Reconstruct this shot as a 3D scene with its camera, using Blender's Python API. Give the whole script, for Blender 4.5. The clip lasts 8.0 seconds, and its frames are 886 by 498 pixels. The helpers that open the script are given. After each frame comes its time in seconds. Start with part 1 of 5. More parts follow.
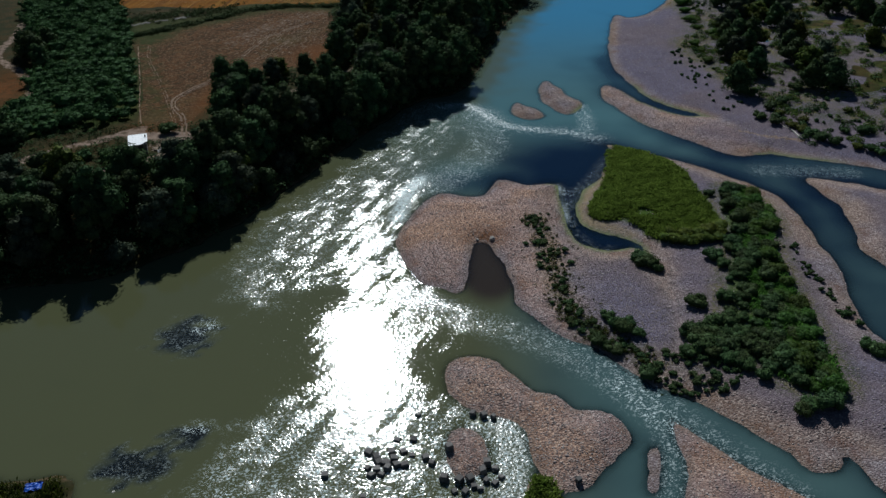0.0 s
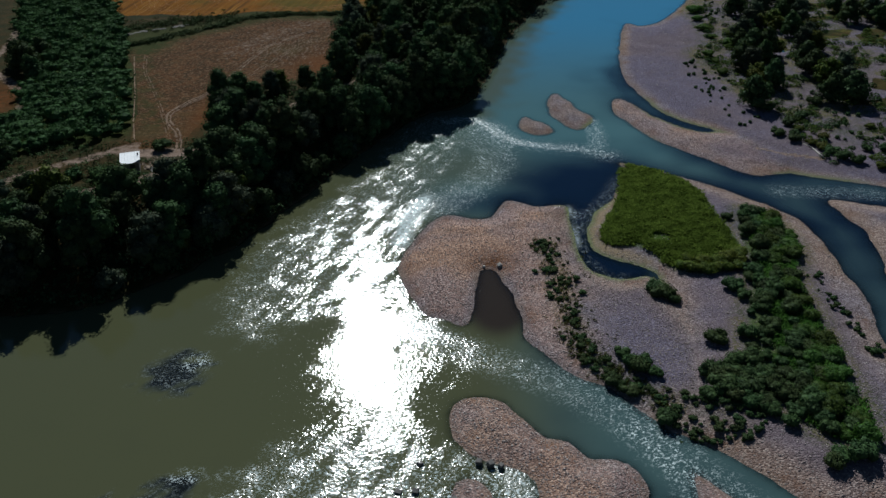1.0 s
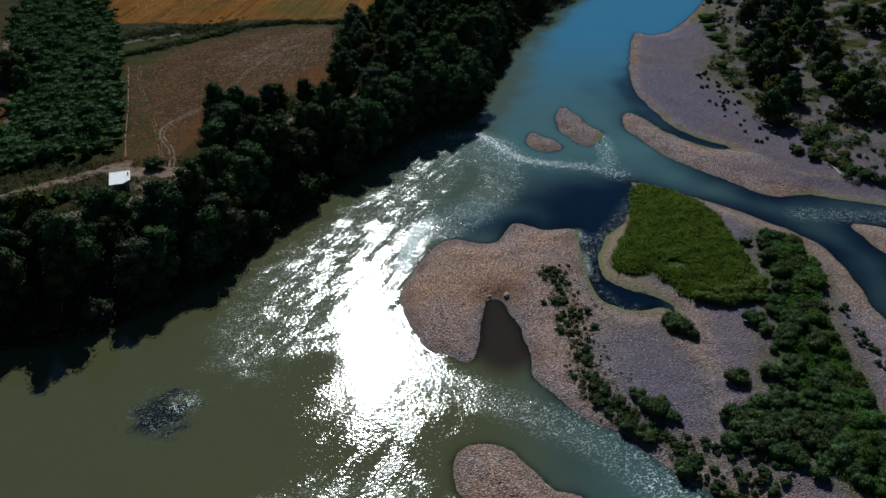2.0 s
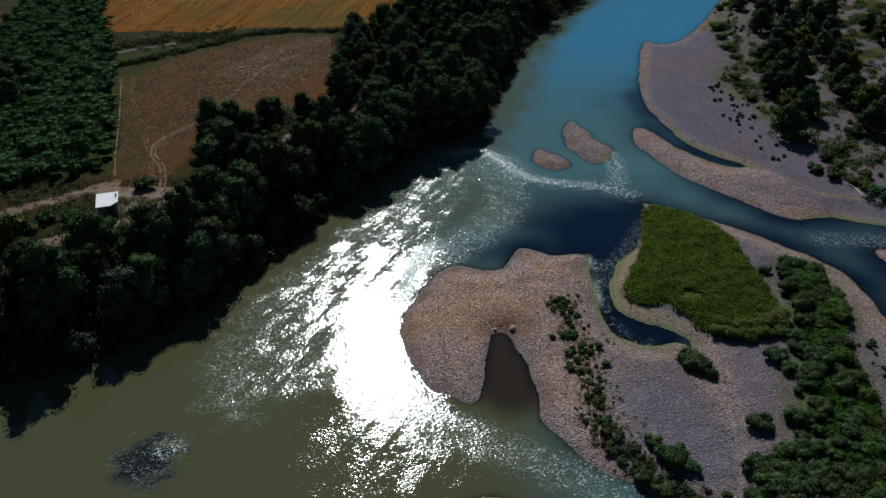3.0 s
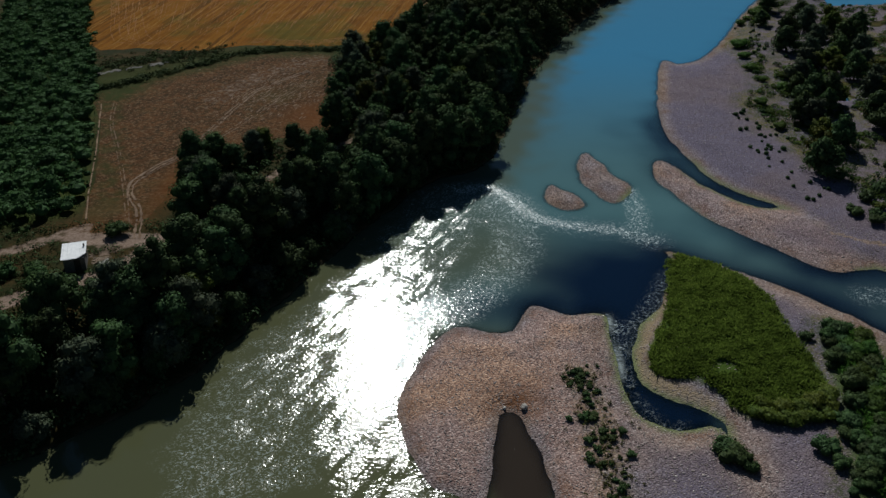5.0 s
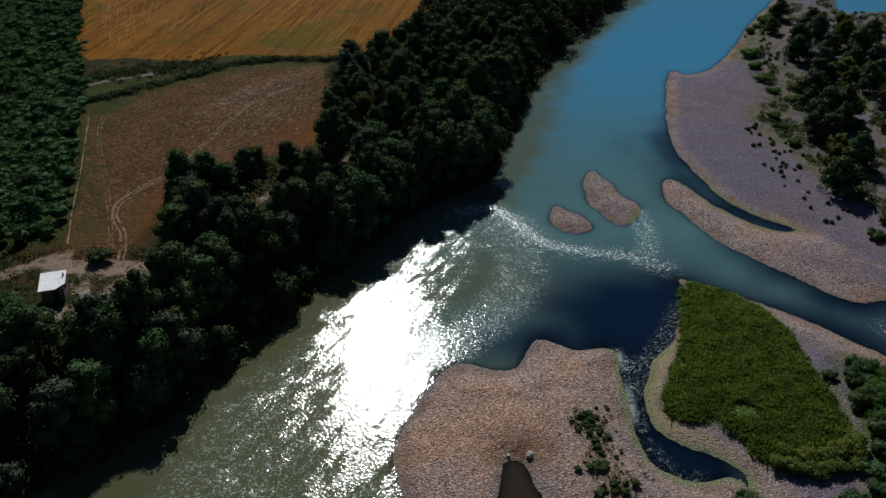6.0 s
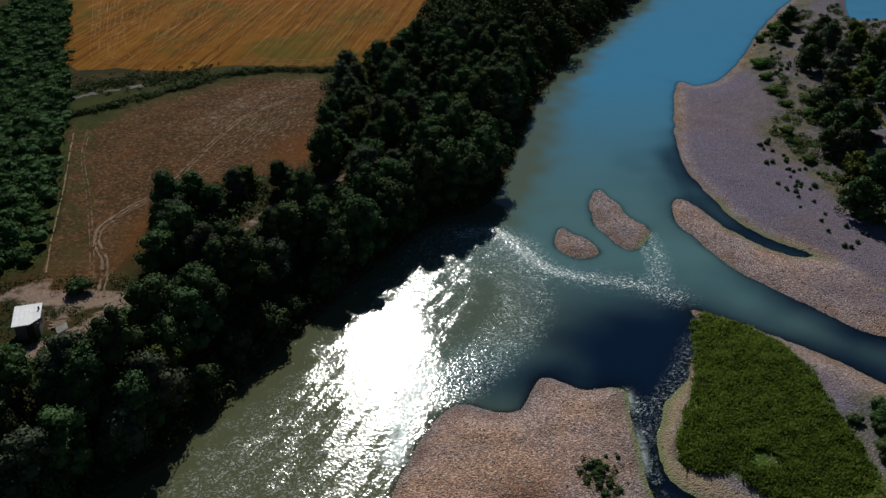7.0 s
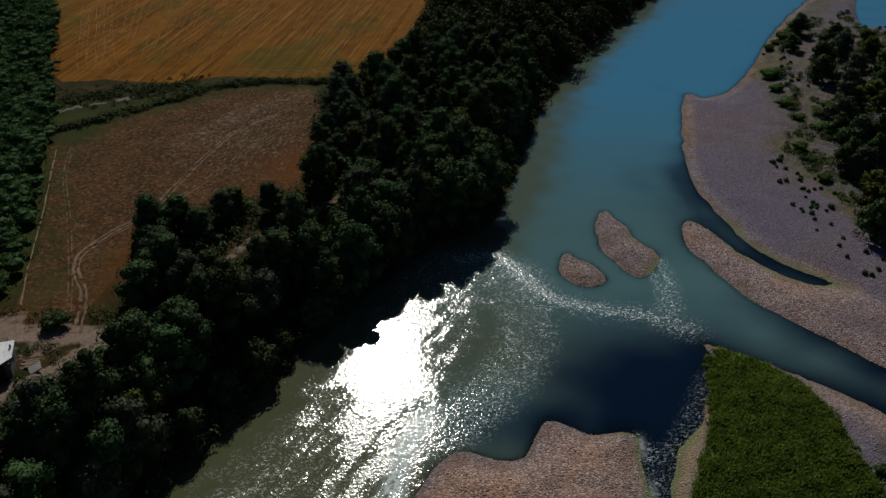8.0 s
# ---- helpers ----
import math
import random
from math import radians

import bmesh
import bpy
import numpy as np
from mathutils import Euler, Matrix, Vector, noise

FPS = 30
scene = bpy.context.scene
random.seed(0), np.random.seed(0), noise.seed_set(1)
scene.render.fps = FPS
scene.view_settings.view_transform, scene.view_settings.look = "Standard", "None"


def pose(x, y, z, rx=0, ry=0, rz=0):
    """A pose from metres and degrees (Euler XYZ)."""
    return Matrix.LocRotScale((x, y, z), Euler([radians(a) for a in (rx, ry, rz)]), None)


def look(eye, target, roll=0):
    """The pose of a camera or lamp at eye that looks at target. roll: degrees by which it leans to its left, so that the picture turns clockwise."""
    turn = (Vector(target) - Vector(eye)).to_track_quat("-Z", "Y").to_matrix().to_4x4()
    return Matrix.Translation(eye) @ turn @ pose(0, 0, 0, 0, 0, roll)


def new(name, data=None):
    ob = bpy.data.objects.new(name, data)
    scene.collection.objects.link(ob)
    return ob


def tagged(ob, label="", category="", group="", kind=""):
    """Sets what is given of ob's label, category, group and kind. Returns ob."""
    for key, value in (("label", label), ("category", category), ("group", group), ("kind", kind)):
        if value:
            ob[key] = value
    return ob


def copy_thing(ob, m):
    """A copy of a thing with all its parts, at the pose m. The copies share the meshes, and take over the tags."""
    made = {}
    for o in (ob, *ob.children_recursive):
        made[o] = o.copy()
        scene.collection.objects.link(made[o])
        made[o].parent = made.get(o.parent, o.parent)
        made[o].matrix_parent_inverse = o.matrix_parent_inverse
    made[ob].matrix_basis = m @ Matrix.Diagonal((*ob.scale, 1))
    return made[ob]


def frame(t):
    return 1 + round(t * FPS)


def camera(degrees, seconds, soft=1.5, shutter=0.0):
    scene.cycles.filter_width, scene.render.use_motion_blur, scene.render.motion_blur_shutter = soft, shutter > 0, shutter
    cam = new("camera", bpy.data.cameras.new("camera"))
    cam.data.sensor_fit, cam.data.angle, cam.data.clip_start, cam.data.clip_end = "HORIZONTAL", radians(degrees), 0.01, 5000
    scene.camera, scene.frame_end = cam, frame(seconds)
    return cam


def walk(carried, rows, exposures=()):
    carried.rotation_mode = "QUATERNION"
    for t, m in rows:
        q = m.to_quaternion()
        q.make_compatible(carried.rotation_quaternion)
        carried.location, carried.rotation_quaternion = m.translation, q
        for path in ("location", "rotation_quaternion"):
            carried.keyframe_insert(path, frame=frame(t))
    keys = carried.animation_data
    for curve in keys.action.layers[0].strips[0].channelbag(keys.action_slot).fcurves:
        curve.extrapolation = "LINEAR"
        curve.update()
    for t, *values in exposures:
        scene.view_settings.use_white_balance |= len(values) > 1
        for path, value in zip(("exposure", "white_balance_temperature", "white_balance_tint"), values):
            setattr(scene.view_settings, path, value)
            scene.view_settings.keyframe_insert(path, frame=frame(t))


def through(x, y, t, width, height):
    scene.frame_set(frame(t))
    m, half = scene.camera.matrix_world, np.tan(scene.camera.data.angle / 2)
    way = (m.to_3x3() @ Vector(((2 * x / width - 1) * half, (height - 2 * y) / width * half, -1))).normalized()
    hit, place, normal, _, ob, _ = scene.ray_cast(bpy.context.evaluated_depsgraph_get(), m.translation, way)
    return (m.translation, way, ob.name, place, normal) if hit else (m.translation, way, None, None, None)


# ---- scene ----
# A level drone flight over a braided river: metres, x east-ish, y ahead, z up, water level at z = 0.
cam = camera(51.9, 8.0, soft=1.5)
ROLL = 1.25
# seconds, x, y, z, pitch, yaw
ROWS = [
    (0.0, 0.81, -1.55, 72.71, -29.12, 0.67),
    (0.5, 0.81, 2.71, 72.84, -29.12, 0.85),
    (1.0, 0.80, 6.98, 72.96, -29.14, 1.02),
    (1.5, 0.79, 11.26, 73.08, -29.15, 1.18),
    (3.0, 0.76, 24.16, 73.43, -29.21, 1.56),
    (3.5, 0.74, 28.48, 73.54, -29.24, 1.67),
    (4.0, 0.73, 32.82, 73.65, -29.27, 1.76),
    (4.5, 0.71, 37.16, 73.75, -29.30, 1.83),
    (6.0, 0.65, 50.25, 74.06, -29.42, 1.98),
    (6.5, 0.63, 54.63, 74.15, -29.47, 2.00),
    (7.0, 0.61, 59.03, 74.25, -29.52, 2.01),
    (7.5, 0.58, 63.43, 74.34, -29.57, 2.01),
    (8.0, 0.56, 67.84, 74.42, -29.62, 1.99),
]
walk(cam, [(t, pose(x, y, z, 90 + p, 0, w) @ pose(0, 0, 0, 0, 0, -ROLL)) for t, x, y, z, p, w in ROWS],
     exposures=[(0.0, -0.36, 5750, 5), (2.0, -0.41, 5850, 5), (4.5, -0.43, 6080, 6), (6.5, -0.32, 6250, 7), (7.5, -0.24, 6420, 9), (7.7, -0.39, 6460, 9), (8.0, -0.80, 6500, 9)])

# ---- light ----
SUN_ELEVATION, SUN_AZIMUTH = 36.0, -7.0
world = bpy.data.worlds.new("sky")
scene.world = world
world.use_nodes = True
wn = world.node_tree.nodes
wn.clear()
sky = wn.new("ShaderNodeTexSky")
sky.sky_type = "NISHITA"
sky.sun_disc = False
sky.sun_elevation, sky.sun_rotation = radians(SUN_ELEVATION), radians(SUN_AZIMUTH)
sky.air_density, sky.dust_density, sky.ozone_density = 1.2, 0.0, 5.0
back = wn.new("ShaderNodeBackground")
back.inputs["Strength"].default_value = 0.026
wout = wn.new("ShaderNodeOutputWorld")
world.node_tree.links.new(sky.outputs[0], back.inputs[0])
world.node_tree.links.new(back.outputs[0], wout.inputs[0])

sun_data = bpy.data.lights.new("sun", "SUN")
sun_data.energy, sun_data.angle, sun_data.color = 4.6, radians(0.53), (1.0, 0.96, 0.90)
sun = new("sun", sun_data)
sun_way = Vector((math.sin(radians(SUN_AZIMUTH)) * math.cos(radians(SUN_ELEVATION)),
                  math.cos(radians(SUN_AZIMUTH)) * math.cos(radians(SUN_ELEVATION)), math.sin(radians(SUN_ELEVATION))))
sun.matrix_world = look(sun_way * 400, (0, 0, 0))

# ---- materials ----
def material(name):
    mat = bpy.data.materials.new(name)
    mat.use_nodes = True
    nt = mat.node_tree
    nt.nodes.clear()
    out = nt.nodes.new("ShaderNodeOutputMaterial")
    return mat, nt, out


def node(nt, kind, **values):
    n = nt.nodes.new(kind)
    for key, value in values.items():
        n.inputs[key.replace("_", " ")].default_value = value
    return n


def coords(nt):
    return nt.nodes.new("ShaderNodeTexCoord").outputs["Object"]


def noise_tex(nt, scale, detail=4.0, rough=0.6, stretch=None):
    """Noise in metres: scale is cycles a metre."""
    n = node(nt, "ShaderNodeTexNoise", Scale=scale, Detail=detail, Roughness=rough)
    src = coords(nt)
    if stretch:
        turn = nt.nodes.new("ShaderNodeMapping")
        turn.inputs["Rotation"].default_value = (0, 0, radians(stretch[1]))
        nt.links.new(src, turn.inputs[0])
        mp = nt.nodes.new("ShaderNodeMapping")
        mp.inputs["Scale"].default_value = stretch[0]
        nt.links.new(turn.outputs[0], mp.inputs[0])
        src = mp.outputs[0]
    nt.links.new(src, n.inputs["Vector"])
    return n.outputs["Fac"]


def voronoi(nt, scale, feature="F1"):
    n = nt.nodes.new("ShaderNodeTexVoronoi")
    n.feature = feature
    n.inputs["Scale"].default_value = scale
    nt.links.new(coords(nt), n.inputs["Vector"])
    return n


def ramp(nt, fac, stops):
    r = nt.nodes.new("ShaderNodeValToRGB")
    e = r.color_ramp.elements
    while len(e) < len(stops):
        e.new(0.5)
    for el, (pos, col) in zip(e, stops):
        el.position = pos
        el.color = (*col, 1) if len(col) == 3 else col
    nt.links.new(fac, r.inputs[0])
    return r.outputs[0]


def mix(nt, fac, a, b, mode="MIX"):
    m = nt.nodes.new("ShaderNodeMix")
    m.data_type = "RGBA"
    m.blend_type = mode
    for sock, val in ((m.inputs[0], fac), (m.inputs[6], a), (m.inputs[7], b)):
        if hasattr(val, "node"):
            nt.links.new(val, sock)
        elif isinstance(val, (int, float)):
            sock.default_value = val
        else:
            sock.default_value = (*val, 1)
    return m.outputs[2]


def calc(nt, op, a, b=0.0, c=None, clamp=False):
    m = nt.nodes.new("ShaderNodeMath")
    m.operation = op
    m.use_clamp = clamp
    for sock, val in zip(m.inputs, (a, b, c)):
        if val is None:
            continue
        if hasattr(val, "node"):
            nt.links.new(val, sock)
        else:
            sock.default_value = val
    return m.outputs[0]


def span(nt, val, lo, hi, to_lo=0.0, to_hi=1.0):
    m = nt.nodes.new("ShaderNodeMapRange")
    m.interpolation_type = "SMOOTHSTEP"
    nt.links.new(val, m.inputs[0])
    for i, v in enumerate((lo, hi, to_lo, to_hi)):
        m.inputs[1 + i].default_value = v
    return m.outputs[0]


def attr(nt, name):
    a = nt.nodes.new("ShaderNodeAttribute")
    a.attribute_name = name
    return a.outputs["Fac"]


def bump(nt, height, strength, distance, normal=None):
    b = nt.nodes.new("ShaderNodeBump")
    for key, val in (("Height", height), ("Strength", strength), ("Distance", distance)):
        if hasattr(val, "node"):
            nt.links.new(val, b.inputs[key])
        else:
            b.inputs[key].default_value = val
    if normal is not None:
        nt.links.new(normal, b.inputs["Normal"])
    return b.outputs[0]


def surface(nt, out, colour, roughness=0.85, normal=None, metallic=0.0, specular=0.3):
    p = node(nt, "ShaderNodeBsdfPrincipled", Roughness=roughness, Metallic=metallic)
    p.inputs["Specular IOR Level"].default_value = specular
    if hasattr(colour, "node"):
        nt.links.new(colour, p.inputs["Base Color"])
    else:
        p.inputs["Base Color"].default_value = (*colour, 1)
    if normal is not None:
        nt.links.new(normal, p.inputs["Normal"])
    nt.links.new(p.outputs[0], out.inputs[0])
    return p


def island_random(nt):
    return nt.nodes.new("ShaderNodeNewGeometry").outputs["Random Per Island"]


def object_random(nt):
    return nt.nodes.new("ShaderNodeObjectInfo").outputs["Random"]


def ground_material():
    """One sheet of ground: soil and dry grass by default, with zones of cobbles, fallow, stubble, bare track, damp rim and turf."""
    mat, nt, out = material("ground_soil_and_gravel")
    fine, mid, wide = noise_tex(nt, 2.2, 6, 0.7), noise_tex(nt, 0.22, 5), noise_tex(nt, 0.035, 4)
    grain = noise_tex(nt, 7.0, 3, 0.7)
    patch = noise_tex(nt, 0.7, 5, 0.7)
    # dry grass and weeds
    base = mix(nt, span(nt, mid, 0.35, 0.65), (0.026, 0.028, 0.009), (0.065, 0.040, 0.014))
    base = mix(nt, span(nt, fine, 0.4, 0.7), base, (0.020, 0.026, 0.008))
    # cobbles
    stones = voronoi(nt, 4.4)
    small = voronoi(nt, 10.0)
    stone_tint = ramp(nt, calc(nt, "FRACT", calc(nt, "MULTIPLY", stones.outputs["Color"], 7.31)),
                      [(0.0, (0.115, 0.092, 0.088)), (0.35, (0.215, 0.175, 0.166)), (0.7, (0.335, 0.284, 0.268)), (1.0, (0.56, 0.52, 0.50))])
    warm = mix(nt, span(nt, wide, 0.42, 0.58), (0.93, 0.93, 1.04), (1.10, 0.97, 0.86))
    gravel = mix(nt, 1.0, mix(nt, 0.38, stone_tint, mix(nt, small.outputs["Distance"], (0.325, 0.265, 0.25), (0.17, 0.138, 0.13))), warm, "MULTIPLY")
    gravel = mix(nt, span(nt, mid, 0.52, 0.72, 0.0, 0.35), gravel, (0.27, 0.185, 0.13))
    gravel = mix(nt, attr(nt, "mauve"), gravel, mix(nt, 1.0, mix(nt, 0.45, gravel, (0.235, 0.195, 0.19)), (0.64, 0.665, 0.86), "MULTIPLY"))
    gravel = mix(nt, attr(nt, "warm"), gravel, mix(nt, 1.0, gravel, (1.36, 1.16, 0.98), "MULTIPLY"))
    gmask = span(nt, calc(nt, "ADD", attr(nt, "gravel"), calc(nt, "MULTIPLY", calc(nt, "SUBTRACT", mid, 0.5), 0.35)), 0.42, 0.58)
    col = mix(nt, gmask, base, gravel)
    # sandy bars with yellowish growth
    weed = calc(nt, "MULTIPLY", attr(nt, "weed"), span(nt, fine, 0.38, 0.6))
    col = mix(nt, weed, col, mix(nt, span(nt, mid, 0.4, 0.6), (0.045, 0.066, 0.012), (0.135, 0.125, 0.028)))
    # turf under the tall grass
    col = mix(nt, attr(nt, "turf"), col, mix(nt, fine, (0.045, 0.078, 0.014), (0.085, 0.135, 0.026)))
    # reddish fallow
    fallow = mix(nt, span(nt, mid, 0.35, 0.65), (0.052, 0.023, 0.008), (0.100, 0.044, 0.015))
    fallow = mix(nt, span(nt, patch, 0.44, 0.60, 0, 0.85), fallow, (0.028, 0.020, 0.008))
    fallow = mix(nt, span(nt, noise_tex(nt, 1.5, 5, 0.75), 0.49, 0.62, 0, 0.75), fallow, (0.20, 0.125, 0.070))
    fallow = mix(nt, span(nt, fine, 0.45, 0.72, 0, 0.5), fallow, (0.17, 0.092, 0.042))
    fallow = mix(nt, span(nt, wide, 0.52, 0.66, 0, 0.6), fallow, (0.07, 0.055, 0.018))
    col = mix(nt, span(nt, calc(nt, "ADD", attr(nt, "fallow"), calc(nt, "MULTIPLY", calc(nt, "SUBTRACT", mid, 0.5), 0.3)), 0.4, 0.6), col, fallow)
    col = mix(nt, calc(nt, "MULTIPLY", attr(nt, "rust"), span(nt, patch, 0.3, 0.6, 0.35, 1.0)), col, mix(nt, fine, (0.10, 0.034, 0.008), (0.16, 0.062, 0.016)))
    col = mix(nt, calc(nt, "MULTIPLY", attr(nt, "ditch"), span(nt, patch, 0.3, 0.55, 0.4, 1.0)), col, mix(nt, fine, (0.024, 0.033, 0.008), (0.050, 0.058, 0.013)))
    # golden stubble in swaths
    swath = noise_tex(nt, 1.0, 3, 0.6, ((0.55, 0.012, 1), 8))
    thin = noise_tex(nt, 1.0, 2, 0.6, ((2.0, 0.03, 1), 8))
    stubble = ramp(nt, swath, [(0.28, (0.070, 0.032, 0.002)), (0.45, (0.155, 0.058, 0.003)), (0.6, (0.21, 0.084, 0.005)), (0.75, (0.07, 0.060, 0.004))])
    stubble = mix(nt, span(nt, thin, 0.56, 0.7, 0, 0.85), stubble, (0.34, 0.18, 0.035))
    stubble = mix(nt, span(nt, wide, 0.5, 0.66, 0, 0.7), stubble, (0.070, 0.072, 0.008))
    col = mix(nt, span(nt, attr(nt, "stubble"), 0.4, 0.6), col, stubble)
    # bare earth of tracks
    track = mix(nt, span(nt, fine, 0.3, 0.7), (0.19, 0.13, 0.095), (0.32, 0.24, 0.19))
    col = mix(nt, span(nt, calc(nt, "ADD", attr(nt, "track"), calc(nt, "MULTIPLY", calc(nt, "SUBTRACT", patch, 0.5), 1.1)), 0.36, 0.66), col, track)
    col = mix(nt, calc(nt, "MULTIPLY", attr(nt, "sand"), span(nt, fine, 0.25, 0.6, 0.5, 1.0)), col, mix(nt, fine, (0.22, 0.165, 0.095), (0.38, 0.30, 0.19)))
    # damp brown rim at the water and silt under it
    damp = calc(nt, "MULTIPLY", attr(nt, "damp"), span(nt, mid, 0.25, 0.6, 0.5, 1.0))
    col = mix(nt, damp, col, (0.150, 0.108, 0.070))
    col = mix(nt, attr(nt, "algae"), col, mix(nt, fine, (0.10, 0.13, 0.055), (0.26, 0.28, 0.14)))
    col = mix(nt, attr(nt, "shoal"), col, (0.012, 0.014, 0.016))
    rough_h = calc(nt, "MULTIPLY", calc(nt, "SUBTRACT", 0.6, stones.outputs["Distance"]), gmask)
    height = calc(nt, "ADD", rough_h, calc(nt, "MULTIPLY", fine, calc(nt, "MULTIPLY_ADD", gmask, -0.65, 0.8)))
    surface(nt, out, col, 0.9, bump(nt, calc(nt, "ADD", height, calc(nt, "MULTIPLY", grain, 0.3)), 1.0, 0.13), specular=0.03)
    return mat


def water_material():
    """Silty river water: body colour by silt and depth with the far sky reflection painted in blue, mirror of the sky
    by Fresnel, ripples by flow.
    """
    mat, nt, out = material("silty_river_water")
    silt, depth, flow = attr(nt, "silt"), attr(nt, "depth"), attr(nt, "flow")
    drift = noise_tex(nt, 0.06, 4, 0.6)
    load_and_sky = mix(nt, attr(nt, "teal"), (0.086, 0.092, 0.045), (0.082, 0.168, 0.178))
    # blue sky reflection of the far water, painted into its body colour
    load_and_sky = mix(nt, attr(nt, "blue"), load_and_sky, (0.050, 0.228, 0.400))
    body = mix(nt, span(nt, calc(nt, "ADD", silt, calc(nt, "MULTIPLY", calc(nt, "SUBTRACT", drift, 0.5), 0.25)), 0.05, 0.95), (0.003, 0.011, 0.030), load_and_sky)
    body = mix(nt, attr(nt, "brown"), body, (0.036, 0.027, 0.019))
    deep = calc(nt, "SUBTRACT", 1.0, calc(nt, "POWER", 2.718, calc(nt, "MULTIPLY", depth, calc(nt, "MULTIPLY_ADD", silt, -16.0, -4.0))))
    # ripples: long swell, chop and fine facets, stronger where the water runs fast
    streak = noise_tex(nt, 1.0, 4, 0.65, ((0.48, 0.07, 1), 26))
    gust = noise_tex(nt, 0.32, 3, 0.6)
    broken = calc(nt, "MULTIPLY", span(nt, streak, 0.38, 0.56, 0.18, 1.0), span(nt, gust, 0.30, 0.60, 0.45, 1.15))
    flow = calc(nt, "MAXIMUM", calc(nt, "MULTIPLY", flow, broken), attr(nt, "run"))
    chop = noise_tex(nt, 1.3, 2, 0.5)
    facet = noise_tex(nt, 2.7, 2, 0.5)
    swell = noise_tex(nt, 0.28, 3, 0.5)
    calm = calc(nt, "MULTIPLY_ADD", flow, 1.0, 0.010)
    wave = calc(nt, "ADD", calc(nt, "MULTIPLY", calc(nt, "SUBTRACT", chop, 0.5), 0.10), calc(nt, "MULTIPLY", calc(nt, "SUBTRACT", facet, 0.5), 0.07))
    wave = calc(nt, "ADD", calc(nt, "MULTIPLY", wave, calm), calc(nt, "MULTIPLY", swell, 0.030))
    normal = bump(nt, wave, 1.0, 1.0)
    murk = node(nt, "ShaderNodeBsdfDiffuse", Roughness=0.0)
    nt.links.new(body, murk.inputs["Color"])
    clear = node(nt, "ShaderNodeBsdfTransparent", Color=(0.90, 0.96, 0.92, 1))
    under = nt.nodes.new("ShaderNodeMixShader")
    nt.links.new(deep, under.inputs[0])
    nt.links.new(clear.outputs[0], under.inputs[1])
    nt.links.new(murk.outputs[0], under.inputs[2])
    # a smooth skin, broken by ruffled patches and by sharper crests where the water runs fast
    def lobe(rough):
        g = node(nt, "ShaderNodeBsdfGlossy", Roughness=rough, Color=(1, 1, 1, 1))
        g.distribution = "BECKMANN"
        nt.links.new(normal, g.inputs["Normal"])
        return g.outputs[0]

    lift = calc(nt, "MULTIPLY_ADD", flow, 0.30, -0.185)
    ruffle = span(nt, calc(nt, "ADD", noise_tex(nt, 3.0, 4, 0.65, ((1.0, 0.8, 1), 20)), lift), 0.47, 0.52)
    crest = span(nt, calc(nt, "ADD", noise_tex(nt, 4.4, 3, 0.6, ((1.0, 0.8, 1), 40)), lift), 0.545, 0.585)
    gloss = lobe(0.105)
    for mask, rough in ((ruffle, 0.215), (crest, 0.36)):
        m = nt.nodes.new("ShaderNodeMixShader")
        nt.links.new(mask, m.inputs[0])
        nt.links.new(gloss, m.inputs[1])
        nt.links.new(lobe(rough), m.inputs[2])
        gloss = m.outputs[0]
    fres = nt.nodes.new("ShaderNodeFresnel")
    fres.inputs["IOR"].default_value = 1.333
    nt.links.new(normal, fres.inputs["Normal"])
    wet = nt.nodes.new("ShaderNodeMixShader")
    nt.links.new(fres.outputs[0], wet.inputs[0])
    nt.links.new(under.outputs[0], wet.inputs[1])
    nt.links.new(gloss, wet.inputs[2])
    # broken white water and painted sun glints, in white flecks that gather into clusters
    fleck = calc(nt, "MAXIMUM", span(nt, noise_tex(nt, 2.9, 3, 0.6, ((1.0, 0.6, 1), 60)), 0.56, 0.60), span(nt, noise_tex(nt, 4.6, 2, 0.5), 0.585, 0.62))
    cluster = span(nt, noise_tex(nt, 0.75, 3, 0.6), 0.34, 0.62, 0.15, 1.0)
    strength = attr(nt, "foam_glint")
    foam_glint = calc(nt, "MULTIPLY", fleck, calc(nt, "MULTIPLY", strength, cluster), clamp=True)
    solid = calc(nt, "MULTIPLY", span(nt, noise_tex(nt, 1.6, 5, 0.7), 0.36, 0.56), attr(nt, "scum"), clamp=True)
    foam_glint = calc(nt, "MAXIMUM", foam_glint, solid)
    white = node(nt, "ShaderNodeBsdfDiffuse", Color=(0.74, 0.84, 0.83, 1))
    final = nt.nodes.new("ShaderNodeMixShader")
    nt.links.new(foam_glint, final.inputs[0])
    nt.links.new(wet.outputs[0], final.inputs[1])
    nt.links.new(white.outputs[0], final.inputs[2])
    nt.links.new(final.outputs[0], out.inputs[0])
    return mat


